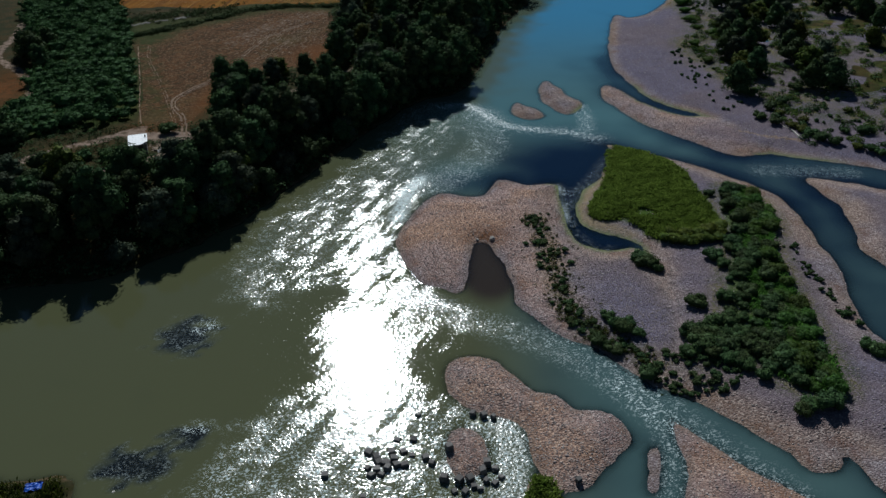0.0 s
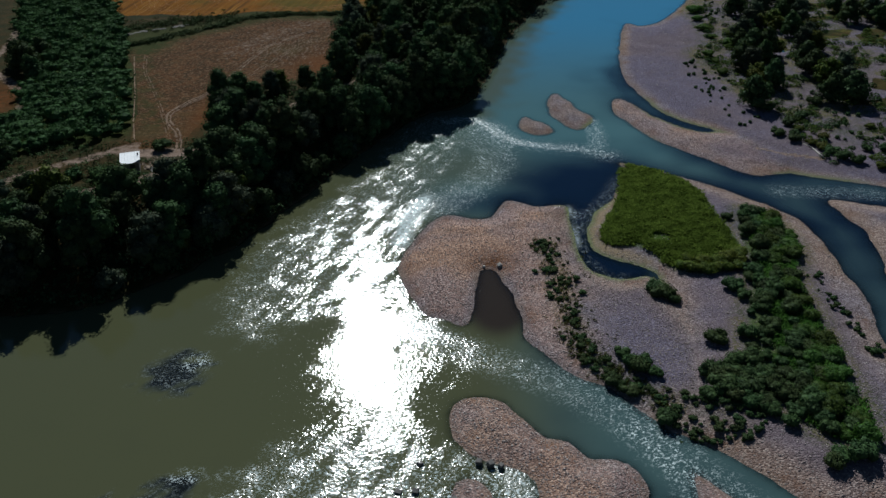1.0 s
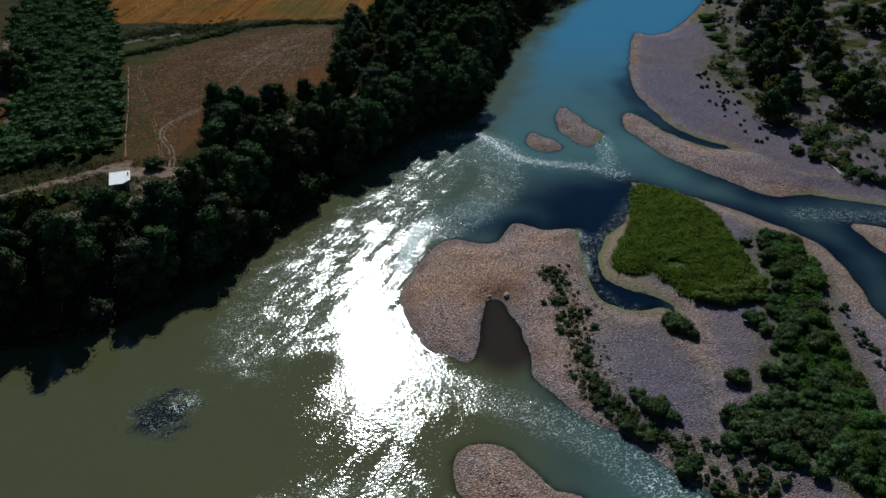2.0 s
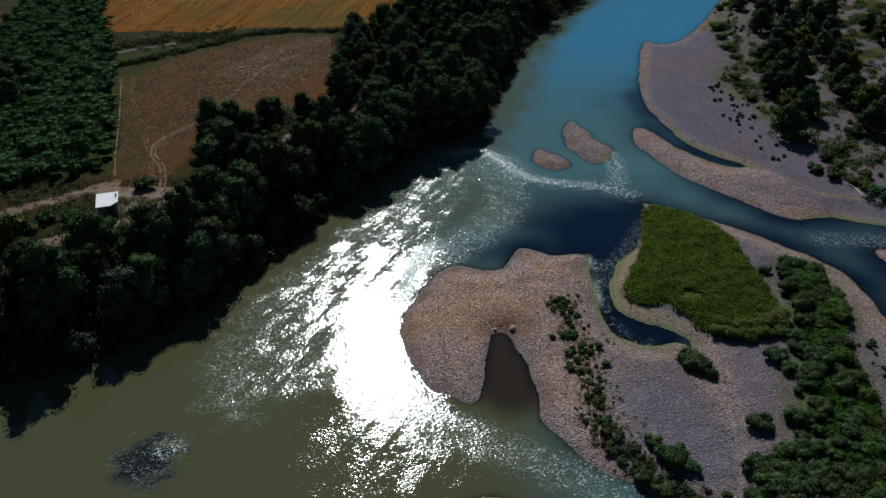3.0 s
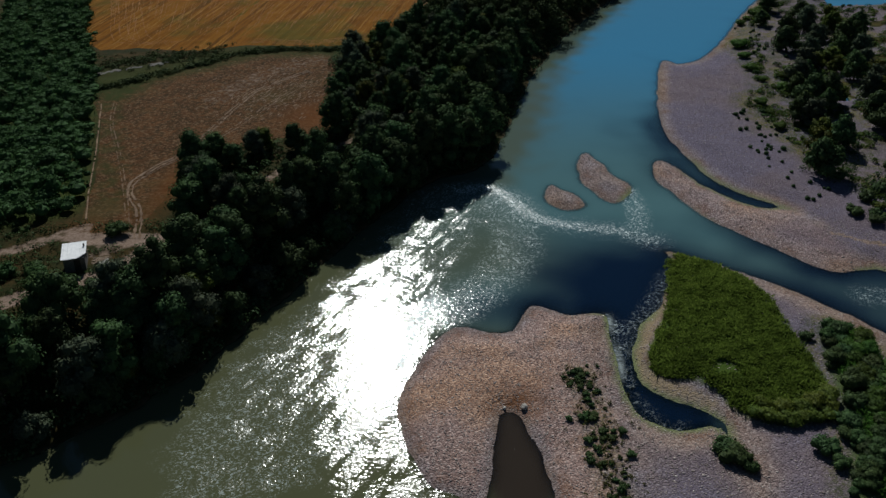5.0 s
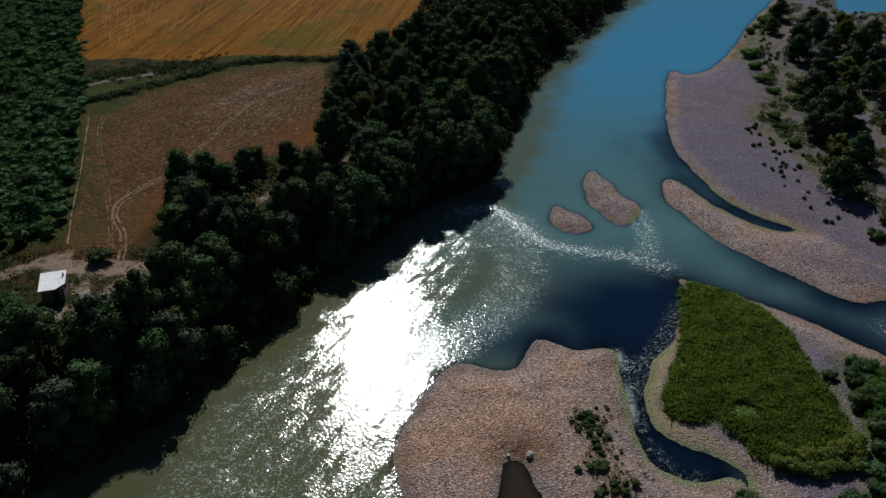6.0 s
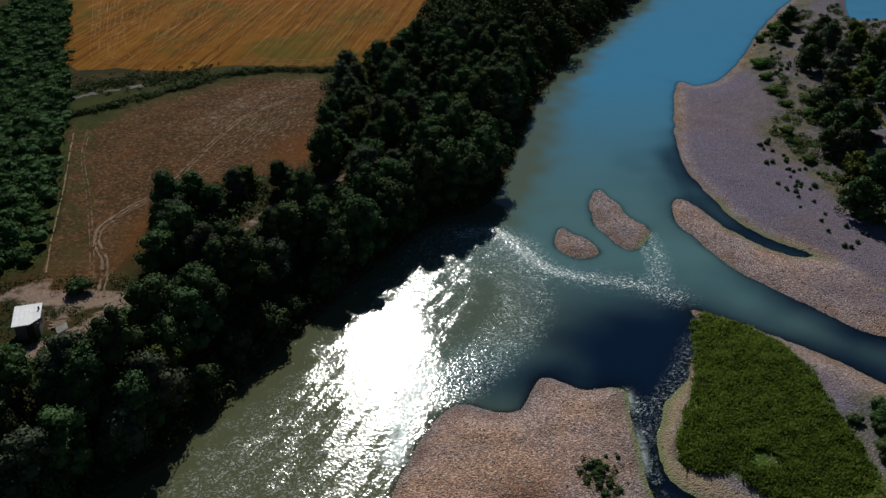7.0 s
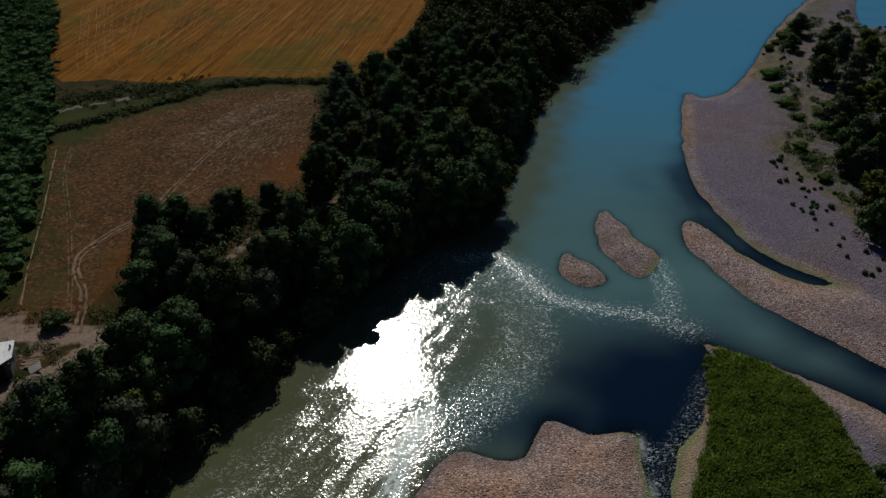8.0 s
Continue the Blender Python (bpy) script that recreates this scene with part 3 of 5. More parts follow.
ground = sheet("ground", XS, YS, GZ, {
    "gravel": np.maximum(smooth(shore, -8, -2) * np.where(D_LEFT > -1, 0, 1), 0) * (1 - 0.75 * smooth(D_EAST, 24, 40) * smooth(wobble(GX, GY, 16, 11), -0.3, 0.4)),
    "weed": np.clip(1.0 * smooth(inward_grid, -2.0, 1.0) * (1 - 0.65 * smooth(inward_grid, 9, 20)) * smooth(wobble(GX, GY, 6, 18), -0.7, 0.2) * smooth(GY, 176, 190) + 0.75 * (1 - smooth(np.abs(distance(SCRUB_EDGE, GX, GY, False)), 1.0, 4.5)) * smooth(wobble(GX, GY, 5, 17), -0.6, 0.3) * smooth(GY, 205, 225) + 0.9 * smooth(wobble(GX, GY, 12, 12), -0.2, 0.5) * smooth(D_EAST, 13, 24) + 0.9 * smooth(D_EAST, 0.5, 2) * (1 - smooth(D_EAST, 5, 9)) * smooth(GY, 272, 285) + 0.8 * smooth(-np.abs(d_scrub + 1), -2.5, 0)
                    + 0.55 * (1 - smooth(distance(STRIP, GX, GY, False), 0.8, 3.2)) + 0.5 * np.exp(-((GX - 33) / 4) ** 2 - ((GY - 94.5) / 4) ** 2)
                    + smooth(D_TIP, -0.5, 0.5) + 0.9 * np.exp(-((GX + 73.9) / 5) ** 2 - ((GY - 226.9) / 7) ** 2), 0, 1),
    "turf": np.clip(smooth(d_turf, -0.6, 0.4) + 0.85 * smooth(d_scrub, -0.5, 0.8) + 0.45 * smooth(d_thick, -2, 2) + 0.8 * smooth(D_TIP, 0, 0.8), 0, 1),
    "ditch": 1.6 * np.exp(-((GX + 78) / 5.5) ** 2 - ((GY - 238.2) / 8) ** 2) + 0.65 * (1 - smooth(distance(spline([(-78, 229.7), (-71.2, 211.2), (-64.3, 191.4), (-60.6, 181.7)], False, 5), GX, GY, False), 1.0, 4.0)) * smooth(wobble(GX, GY, 5, 66), -0.5, 0.4) + 0.9 * (1 - smooth(distance(spline([(-90.3, 245.4), (-73.6, 248.5), (-64.2, 255.6), (-54.4, 264.4), (-44.1, 265.9), (-28.7, 265.4)], False, 5), GX, GY, False), 3.0, 9.5)),
    "fallow": smooth(distance(FALLOW, GX, GY), -1.2, 1.2),
    "stubble": smooth(distance(STUBBLE, GX, GY), -0.8, 0.8),
    "track": track,
    "damp": (1 - smooth(np.abs(GZ - 0.01), 0.03, 0.13)) * 0.5 + 0.25 * (1 - smooth(GZ, -0.3, 0.0)),
    "rust": np.clip(0.5 * smooth(shore, 0.2, 0.8) * (1 - smooth(shore, 1.2, 3.2)) * smooth(wobble(GX, GY, 9, 93), -0.3, 0.6) + 0.6 * np.exp(-((GX - 8) / 4) ** 2 - ((GY - 133) / 3.5) ** 2)
                    + np.exp(-((GX + 31.8) / 6) ** 2 - ((GY - 218.7) / 9) ** 2) + np.exp(-((GX + 100.6) / 8) ** 2 - ((GY - 196.1) / 14) ** 2) + 0.8 * np.exp(-((GX + 51.8) / 2.5) ** 2 - ((GY - 185.9) / 12) ** 2)
                    + 0.7 * np.exp(-((GX + 61.6) / 3) ** 2 - ((GY - 169.5) / 3) ** 2), 0, 1),
    "warm": np.clip(smooth(distance(GRAVEL_HEAD, GX, GY), 0, 2) * (1 - smooth(GX + 0.25 * wobble(GX, GY, 8, 91) * 8, 13, 22)) + 0.7 * smooth(distance(LOWER_BAR, GX, GY), -1, 1)
                    + 0.7 * smooth(distance(BLOCK_BAR, GX, GY), -1, 1) + 0.6 * smooth(distance(SIDE_BAR, GX, GY), -1, 1) + 0.5 * smooth(distance(LONG_BAR, GX, GY), -1, 1) * (1 - smooth(D_EAST, -1, 2)), 0, 1),
    "sand": np.clip(west_rim + 0.8 * (1 - smooth(distance(spline([(24.3, 137.9), (26.2, 135.4), (28.5, 134.1), (30.6, 132.3)], False, 5), GX, GY, False), 0.7, 2.0)), 0, 1),
    "mauve": np.clip(smooth(D_EAST, 1.0, 3.5) + 0.9 * smooth(D_BAR, 2, 6) * smooth(GX, 16, 25) * (1 - smooth(GY, 176, 184)), 0, 1),
    "algae": (1 - smooth(np.abs(GZ + 0.05), 0.08, 0.22)) * (smooth(GX, 17.5, 19.5) * (1 - smooth(GX, 31.5, 34)) * smooth(GY, 123, 125) * (1 - smooth(GY, 152, 156))
              + 0.8 * smooth(GX, 40, 44) * smooth(GY, 180, 186) * (1 - smooth(GY, 205, 212)) * (1 - smooth(GX, 56, 62)) + smooth(-np.hypot(GX - 84.7, GY - 243.5), -9, -7) + smooth(-np.hypot(GX - 29.8, GY - 192.6), -4.5, -1.5) + 0.8 * smooth(GX, 60, 62) * smooth(GY, 160, 162) * (1 - smooth(GY, 168, 170))),
    "shoal": np.clip(sum(1 - smooth(((GX - a) / rx) ** 2 + ((GY - b) / ry) ** 2, 0.8, 2.5) for a, b, rx, ry in SHOALS), 0, 1),
}, GROUND)
tagged(ground, "river valley ground of pinkish cobbles, soil and fields", "ground", kind="structure")

WXS, WYS = axis(-80, 128, 0.9, 4000), axis(44, 350, 1.1, 4000)
WX, WY = np.meshgrid(WXS, WYS)
wz, wl, wnr, we, wb, wt = plan_height(WX, WY)
UPPER_RIFFLE = spline([(7, 194), (1.5, 177), (-5, 151), (-8.5, 134), (-9, 126), (-17, 121), (-20, 117.5), (-23, 116), (-28, 111.5), (-33.5, 117), (-34.5, 128), (-32, 140),
                       (-24, 153), (-17, 168), (-11, 185), (-5, 198)], step=4)
LOWER_RIFFLE = spline([(-9, 127), (-2, 113.6), (5.5, 107.3), (0, 100.5), (-4, 98), (-1.5, 91), (5, 87.5), (8.5, 80), (7, 66), (-28, 66), (-29, 77), (-24, 88), (-18, 94),
                       (-11, 98), (-7.5, 106), (-13, 116), (-16, 121)], step=4)
LOW_RUN = spline([(-6, 114), (0, 110.5), (6, 106.3), (16, 100), (25, 89.5), (31, 80), (37, 72)], False, 5)
LOW_FORK = spline([(22, 92), (26, 85), (26.5, 78), (23.5, 66)], False, 5)
WEIR = spline([(-0.6, 195.1), (4, 196.5), (7.1, 193.3), (10.7, 186.4), (14.6, 182.4), (21, 180.1), (26.6, 178.6), (31.5, 175.4)], False, 5)
WEIR_SIDE = spline([(30, 194), (30.5, 188), (30, 181)], False, 5)
SIDE_RUN = spline([(6, 87), (7.5, 81), (7, 72)], False, 5)
EAST_RUN = spline([(60, 158), (68, 157), (76, 156)], False, 5)
SWIFT = spline([(-7, 116), (-13, 127), (-13, 140), (-8, 153)], False, 5)
LIP = spline([(-5, 157), (-7.6, 149), (-8.6, 140)], False, 5)
SPARKS = spline([(-3, 153), (4, 162), (8.5, 174), (8, 190)], False, 5)
near_line = lambda line, half: 1 - smooth(distance(line, WX, WY, False), half * 0.35, half)
uneven = np.clip(0.75 + 0.45 * wobble(WX, WY, 5, 21), 0.1, 1.2)
in_upper, in_lower = distance(UPPER_RIFFLE, WX, WY) + 2 * wobble(WX, WY, 6, 22), distance(LOWER_RIFFLE, WX, WY) + 1.5 * wobble(WX, WY, 5, 23)
flow = np.clip(np.maximum.reduce([
    0.64 * near_line(SWIFT, 8.5), 0.62 * smooth(in_upper, -2.5, 3.5) * uneven, 0.70 * smooth(in_lower, -2.5, 3.5) * np.clip(uneven, 0.5, 1)]
    + [0.40 * (1 - smooth(np.hypot((WX + 13) / 8, (WY - 104) / 11), 0.5, 1.2)) * uneven]
    + [0.30 * (1 - smooth(np.hypot(WX - a - 1, WY - b), 0.5, rx)) for a, b, rx, ry in SHOALS]), 0, 1.2)
run = np.clip(np.maximum.reduce([0.35 * near_line(SPARKS, 6), 0.55 * near_line(LOW_RUN, 4.2) * uneven, 0.5 * near_line(LOW_FORK, 3.2) * uneven, 0.7 * near_line(WEIR, 2.4), 0.5 * near_line(WEIR_SIDE, 2.6),
                                 0.8 * near_line(SIDE_RUN, 3.2), 0.6 * near_line(EAST_RUN, 4)]), 0, 1.2)
clear = np.clip(0.85 * smooth(we, -7, 0) * smooth(WY, 165, 195) * (1 - 0.75 * smooth(WY, 222, 245)) + 0.5 * smooth(we, -20, -5) * smooth(WY, 186, 198) * (1 - smooth(WY, 222, 250)) + 0.35 * (1 - 0.7 * smooth(WY, 172, 182)) * smooth(wb, -6, 0) * smooth(WX, 2, 12) * smooth(WY, 118, 145), 0, 1)
pool = np.exp(-((WX - 26) / 9) ** 2 - ((WY - 160) / 13) ** 2)
silt = 0.95 - 0.62 * clear - 0.75 * pool * smooth(WX, 8, 18) - 0.30 * smooth(WX, 4, 14) * (1 - smooth(WY, 176, 192)) - 0.25 * smooth(WX, 40, 56) * (1 - smooth(WY, 200, 230))
silt = np.clip(silt + 0.06 * wobble(WX, WY, 13, 41), 0.04, 1)
teal = np.clip(smooth(WY, 150, 225) + 0.7 * smooth(WX, 2, 22), 0, 1)
silt = np.clip(silt - 0.7 * (1 - smooth(np.hypot((WX - 25) / 7, (WY - 137) / 16), 0.5, 1.2)) - 0.32 * (1 - smooth(np.hypot((WX - 6.5) / 5, (WY - 124) / 9), 0.6, 1.3)), 0.03, 1)
silt = np.clip(silt - 0.6 * np.exp(-((WX - 3) / 7) ** 2 - ((WY - 154) / 6) ** 2) - 0.28 * np.exp(-((WX - 15) / 11) ** 2 - ((WY - 163) / 9) ** 2), 0.03, 1)
teal = np.clip(teal + 0.8 * np.exp(-((WX - 4) / 9) ** 2 - ((WY - 156) / 9) ** 2), 0, 1)
w_shoal = np.clip(sum(1 - smooth(((WX - a) / rx) ** 2 + ((WY - b) / ry) ** 2 + 0.9 * wobble(WX, WY, 3.5, 15), 0.4, 1.6) for a, b, rx, ry in SHOALS), 0, 1)
silt = np.clip(silt - 0.55 * w_shoal, 0.03, 1)
teal = teal * smooth(np.hypot((WX - 6.5) / 5, (WY - 122) / 10), 0.7, 1.4)
off_bank = -wl + 2 * wobble(WX, WY, 14, 44)
teal = teal * (0.25 + 0.75 * smooth(off_bank, 2, 13))
brown = 1 - smooth(np.hypot((WX - 6.5) / 5, (WY - 123) / 10), 0.75, 1.25)
MATS = [spline([(20.5, 152.7), (21.2, 147.8), (20.9, 141.5), (21.2, 136.9)], False, 5), spline([(31.6, 163.7), (27.6, 155.3), (24.5, 150.0), (23.4, 144.2)], False, 5), spline([(21.5, 134.1), (23.5, 129.7), (25.1, 127.2), (26.7, 128.6)], False, 5)]
# white water at the weir; painted sun glints along runs, riffles and shoals
foam_glint = np.clip(0.7 * near_line(SPARKS, 6.0) * uneven + 0.25 * w_shoal * uneven + 1.1 * (1 - smooth(np.hypot(WX + 34.8, WY - 107), 0.8, 2.8)) + 0.9 * (1 - smooth(np.hypot((WX + 30.5) / 2, WY - 85), 0.4, 1.5)) + 1.5 * near_line(WEIR, 1.7) + 0.4 * near_line(WEIR, 4.5) * uneven + 0.8 * near_line(WEIR_SIDE, 2.6)
               + 1.05 * smooth(in_lower, -1, 3) * (1 - smooth(WY, 84, 96)) * uneven + 0.9 * near_line(SIDE_RUN, 2.8) + 0.5 * near_line(LOW_RUN, 4.2) + 0.55 * near_line(LOW_FORK, 3.0)
               + 0.35 * smooth(in_upper, -2, 2) + 0.4 * near_line(EAST_RUN, 3.5) + 0.4 * near_line(MATS[0], 1.4) + 0.3 * near_line(MATS[1], 2.2) + 0.2 * near_line(MATS[2], 1.2)
               + 0.35 * (1 - smooth(np.hypot(WX - 22.5, WY - 149.5), 0.8, 2.4)), 0, 1.3)
scum = np.clip(0.9 * near_line(LIP, 1.9) + 0.4 * near_line(MATS[0], 0.4), 0, 1)
# blue: painted sky reflection, stronger upstream and away from the left bank
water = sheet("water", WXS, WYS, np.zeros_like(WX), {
    "depth": np.clip(-wz, 0, 3), "flow": flow, "run": run, "silt": silt, "teal": teal, "blue": 0.9 * smooth(WY, 195, 285) * smooth(off_bank, 2, 12), "brown": brown, "foam_glint": foam_glint, "scum": scum}, WATER)
tagged(water, "olive and teal silty river water with glittering riffles", "river", kind="structure")


# ---- builders ----
def mesh_from(name, verts, faces, mat, smooth_shade=False):
    me = bpy.data.meshes.new(name)
    me.from_pydata([tuple(v) for v in verts], [], [tuple(f) for f in faces])
    me.materials.append(mat)
    if smooth_shade:
        me.polygons.foreach_set("use_smooth", np.ones(len(me.polygons), bool))
    me.update()
    return me


def quads_mesh(name, corners, mat):
    """A mesh of loose quads from an array (n, 4, 3)."""
    n = len(corners)
    me = bpy.data.meshes.new(name)
    me.vertices.add(n * 4)
    me.vertices.foreach_set("co", np.ascontiguousarray(corners, dtype=np.float32).ravel())
    me.loops.add(n * 4)
    me.loops.foreach_set("vertex_index", np.arange(n * 4, dtype=np.int32))
    me.polygons.add(n)
    me.polygons.foreach_set("loop_start", np.arange(0, n * 4, 4, dtype=np.int32))
    me.update()
    me.validate()
    me.materials.append(mat)
    return me


def part_mesh(name, me, parent, label=""):
    ob = new(name, me)
    ob.parent = parent
    return tagged(ob, label)


def part(name, bm, mat, parent, label=""):
    me = bpy.data.meshes.new(name)
    bm.to_mesh(me)
    bm.free()
    me.materials.append(mat)
    return part_mesh(name, me, parent, label)


def box_bm(size, bevel=0.02, centre=(0, 0, 0), jitter=0.0, rng=None):
    bm = bmesh.new()
    bmesh.ops.create_cube(bm, size=1.0)
    for v in bm.verts:
        v.co = Vector((v.co.x * size[0], v.co.y * size[1], v.co.z * size[2]))
        if jitter and rng:
            v.co += Vector((rng.uniform(-1, 1), rng.uniform(-1, 1), rng.uniform(-1, 1))) * jitter
        v.co += Vector(centre)
    if bevel:
        bmesh.ops.bevel(bm, geom=bm.edges[:], offset=bevel, segments=2, affect="EDGES")
    return bm


def tube(points, radii, sides=6):
    """Verts and faces of a tapered tube along a line."""
    pts = [Vector(p) for p in points]
    verts, faces = [], []
    for i, (p, r) in enumerate(zip(pts, radii)):
        way = (pts[min(i + 1, len(pts) - 1)] - pts[max(i - 1, 0)]).normalized()
        side = way.cross(Vector((0.31, 0.95, 0.1))).normalized()
        up = side.cross(way)
        for k in range(sides):
            a = 6.2832 * k / sides
            verts.append(p + (side * math.cos(a) + up * math.sin(a)) * r)
    for i in range(len(pts) - 1):
        for k in range(sides):
            a, b = i * sides + k, i * sides + (k + 1) % sides
            faces.append((a, b, b + sides, a + sides))
    faces.append(tuple(range((len(pts) - 1) * sides, len(pts) * sides)))
    faces.append(tuple(range(sides - 1, -1, -1)))
    return verts, faces


def leaf_cloud(lobes, count, size, rng, fill=0.35, lift=0.3, flat=1.0):
    """Leaf clumps (quads) over the skins of a set of lobes (x, y, z, rx, ry, rz)."""
    lobes = np.array(lobes, float)
    share = (lobes[:, 3] * lobes[:, 4] + lobes[:, 4] * lobes[:, 5])
    pick = rng.choice(len(lobes), count, p=share / share.sum())
    d = rng.normal(size=(count, 3))
    d /= np.linalg.norm(d, axis=1)[:, None]
    d[:, 2] = np.where(d[:, 2] < -0.45, -d[:, 2], d[:, 2])
    r = np.where(rng.uniform(size=count) < fill, rng.uniform(0.45, 0.9, count), rng.normal(1.0, 0.07, count))
    c = lobes[pick, :3] + d * lobes[pick, 3:] * r[:, None]
    nrm = d + rng.normal(size=(count, 3)) * 0.32
    nrm[:, 2] += lift
    nrm /= np.linalg.norm(nrm, axis=1)[:, None]
    ref = rng.normal(size=(count, 3))
    u = np.cross(nrm, ref)
    u /= np.linalg.norm(u, axis=1)[:, None]
    v = np.cross(nrm, u)
    s = size * rng.uniform(0.55, 1.25, count)[:, None]
    k = rng.uniform(0.45, 0.8, count)[:, None] * flat
    bend = nrm * s * 0.18
    return np.stack([c - u * s * 0.5, c - v * s * k * 0.5 + bend, c + u * s * 0.5, c + v * s * k * 0.5 + bend], 1)


def crown_core(lobes, share=0.74):
    """The dense inside of a crown: a rounded lump in each lobe, that lets no sun through."""
    g = np.linspace(-1, 1, 3)
    faces = []
    for axis_k in range(3):
        for side in (-1, 1):
            for a in range(2):
                for b in range(2):
                    q = []
                    for u, v in ((g[a], g[b]), (g[a + 1], g[b]), (g[a + 1], g[b + 1]), (g[a], g[b + 1])):
                        p = np.insert(np.array([u, v]), axis_k, side)
                        q.append(p / np.linalg.norm(p))
                    faces.append(q)
    ball = np.array(faces)
    lobes = np.array(lobes, float)
    return np.concatenate([ball * l[3:] * share + l[:3] for l in lobes])


def crown_lobes(rng, height, radius, lobes, lean):
    """The lumps of a crown, from low skirts to the top."""
    blobs = []
    for i in range(lobes):
        a = 2.4 * i + rng.uniform(-0.5, 0.5)
        k = (i + 0.5) / lobes
        zc = height * (0.16 + 0.70 * k) + rng.uniform(-0.3, 0.3)
        out = radius * (0.72 * math.sin(math.pi * (0.36 + 0.56 * k))) * rng.uniform(0.65, 1.15)
        rr = radius * rng.uniform(0.32, 0.5) * (1.1 - 0.35 * k)
        blobs.append((out * math.cos(a) + lean[0] * k, out * math.sin(a) + lean[1] * k, zc,
                      rr * rng.uniform(0.9, 1.2), rr * rng.uniform(0.9, 1.2), rr * rng.uniform(0.75, 1.05)))
    blobs.append((lean[0] * 0.7, lean[1] * 0.7, height * 0.5, radius * 0.55, radius * 0.55, height * 0.36))
    return blobs


def make_tree(seed, height, radius, leaf, lobes=13, leaves=1500, size=0.55):
    """A broadleaf tree: leaning tapered trunk with limbs, and a crown of lobes of leaf clumps."""
    rng = np.random.RandomState(seed)
    thing = new("tree")
    lean = rng.uniform(-0.5, 0.5, 2)
    spine = [(lean[0] * k * k, lean[1] * k * k, height * 0.75 * k) for k in (0, 0.25, 0.5, 0.75, 1.0)]
    verts, faces = tube([(0, 0, -0.6)] + spine[1:], [0.05 * radius + 0.1, 0.16, 0.13, 0.09, 0.04])
    blobs = crown_lobes(rng, height, radius, lobes, lean)
    for i, (x, y, zc, *_) in enumerate(blobs[:-1]):
        if i % 2 == 0:
            lv, lf = tube([(x * 0.1, y * 0.1, zc * 0.6), (x * 0.5, y * 0.5, zc * 0.85), (x, y, zc)], [0.08, 0.06, 0.02], 5)
            faces += [tuple(q + len(verts) for q in f) for f in lf]
            verts += lv
    part_mesh("trunk", mesh_from("trunk", verts, faces, BARK, True), thing, "grey bark trunk with limbs")
    part_mesh("crown", quads_mesh("crown", np.concatenate([crown_core(blobs), leaf_cloud(blobs, leaves, size, rng, 0.1)]), leaf), thing)
    return thing


def make_shrub(seed, radius, height, leaf, leaves=260, size=0.3, lobes=6, name="shrub"):
    """A low shrub: a few stems and a lumpy mound of leaves."""
    rng = np.random.RandomState(seed)
    thing = new(name)
    verts, faces = [], []
    blobs = []
    for i in range(lobes):
        a = 6.2832 * i / lobes + rng.uniform(-0.4, 0.4)
        out = radius * rng.uniform(0.25, 0.65) * (i > 0)
        rr = radius * rng.uniform(0.35, 0.6)
        x, y, zc = out * math.cos(a), out * math.sin(a), height * rng.uniform(0.35, 0.6)
        blobs.append((x, y, zc, rr, rr * rng.uniform(0.8, 1.2), height * rng.uniform(0.35, 0.5)))
        lv, lf = tube([(x * 0.2, y * 0.2, -0.15), (x * 0.7, y * 0.7, zc * 0.7), (x, y, zc)], [0.04, 0.03, 0.01], 4)
        faces += [tuple(q + len(verts) for q in f) for f in lf]
        verts += lv
    part_mesh("stem", mesh_from("stem", verts, faces, BARK), thing, "thin grey woody stems")
    part_mesh("foliage", quads_mesh("foliage", np.concatenate([crown_core(blobs, 0.8), leaf_cloud(blobs, leaves, size, rng, 0.1)]), leaf), thing)
    return thing


def place_all(variants, places, label, category, group, rng, scale=(0.85, 1.2)):
    """Sets the variants at the places (x, y, z): each made once, the rest copied."""
    for i, (x, y, z) in enumerate(places):
        k = rng.uniform(*scale)
        m = Matrix.Translation((x, y, z)) @ Euler((0, 0, rng.uniform(0, 6.28))).to_matrix().to_4x4() @ Matrix.Diagonal((k, k, k * rng.uniform(0.88, 1.12), 1))
        if i < len(variants):
            ob = tagged(variants[i], label, category, group)
            ob.matrix_basis = m
        else:
            src = variants[i % len(variants)]
            copy_thing(src, m @ Matrix.Diagonal([1 / s for s in src.scale] + [1]))


def jittered(box, step, rng, jitter=0.42):
    """Uneven points over a box of the plan."""
    gx, gy = np.meshgrid(np.arange(box[0], box[2], step), np.arange(box[1], box[3], step))
    gx = gx + np.where((np.arange(gx.shape[0]) % 2)[:, None] > 0, step / 2, 0)
    return gx.ravel() + rng.uniform(-jitter, jitter, gx.size) * step, gy.ravel() + rng.uniform(-jitter, jitter, gx.size) * step


def height_at(points):
    x, y = np.array([p[0] for p in points], float), np.array([p[1] for p in points], float)
    return [(float(a), float(b), float(c)) for a, b, c in zip(x, y, plan_height(x, y)[0])]


# ---- trees of the left bank ----
rng = np.random.RandomState(11)
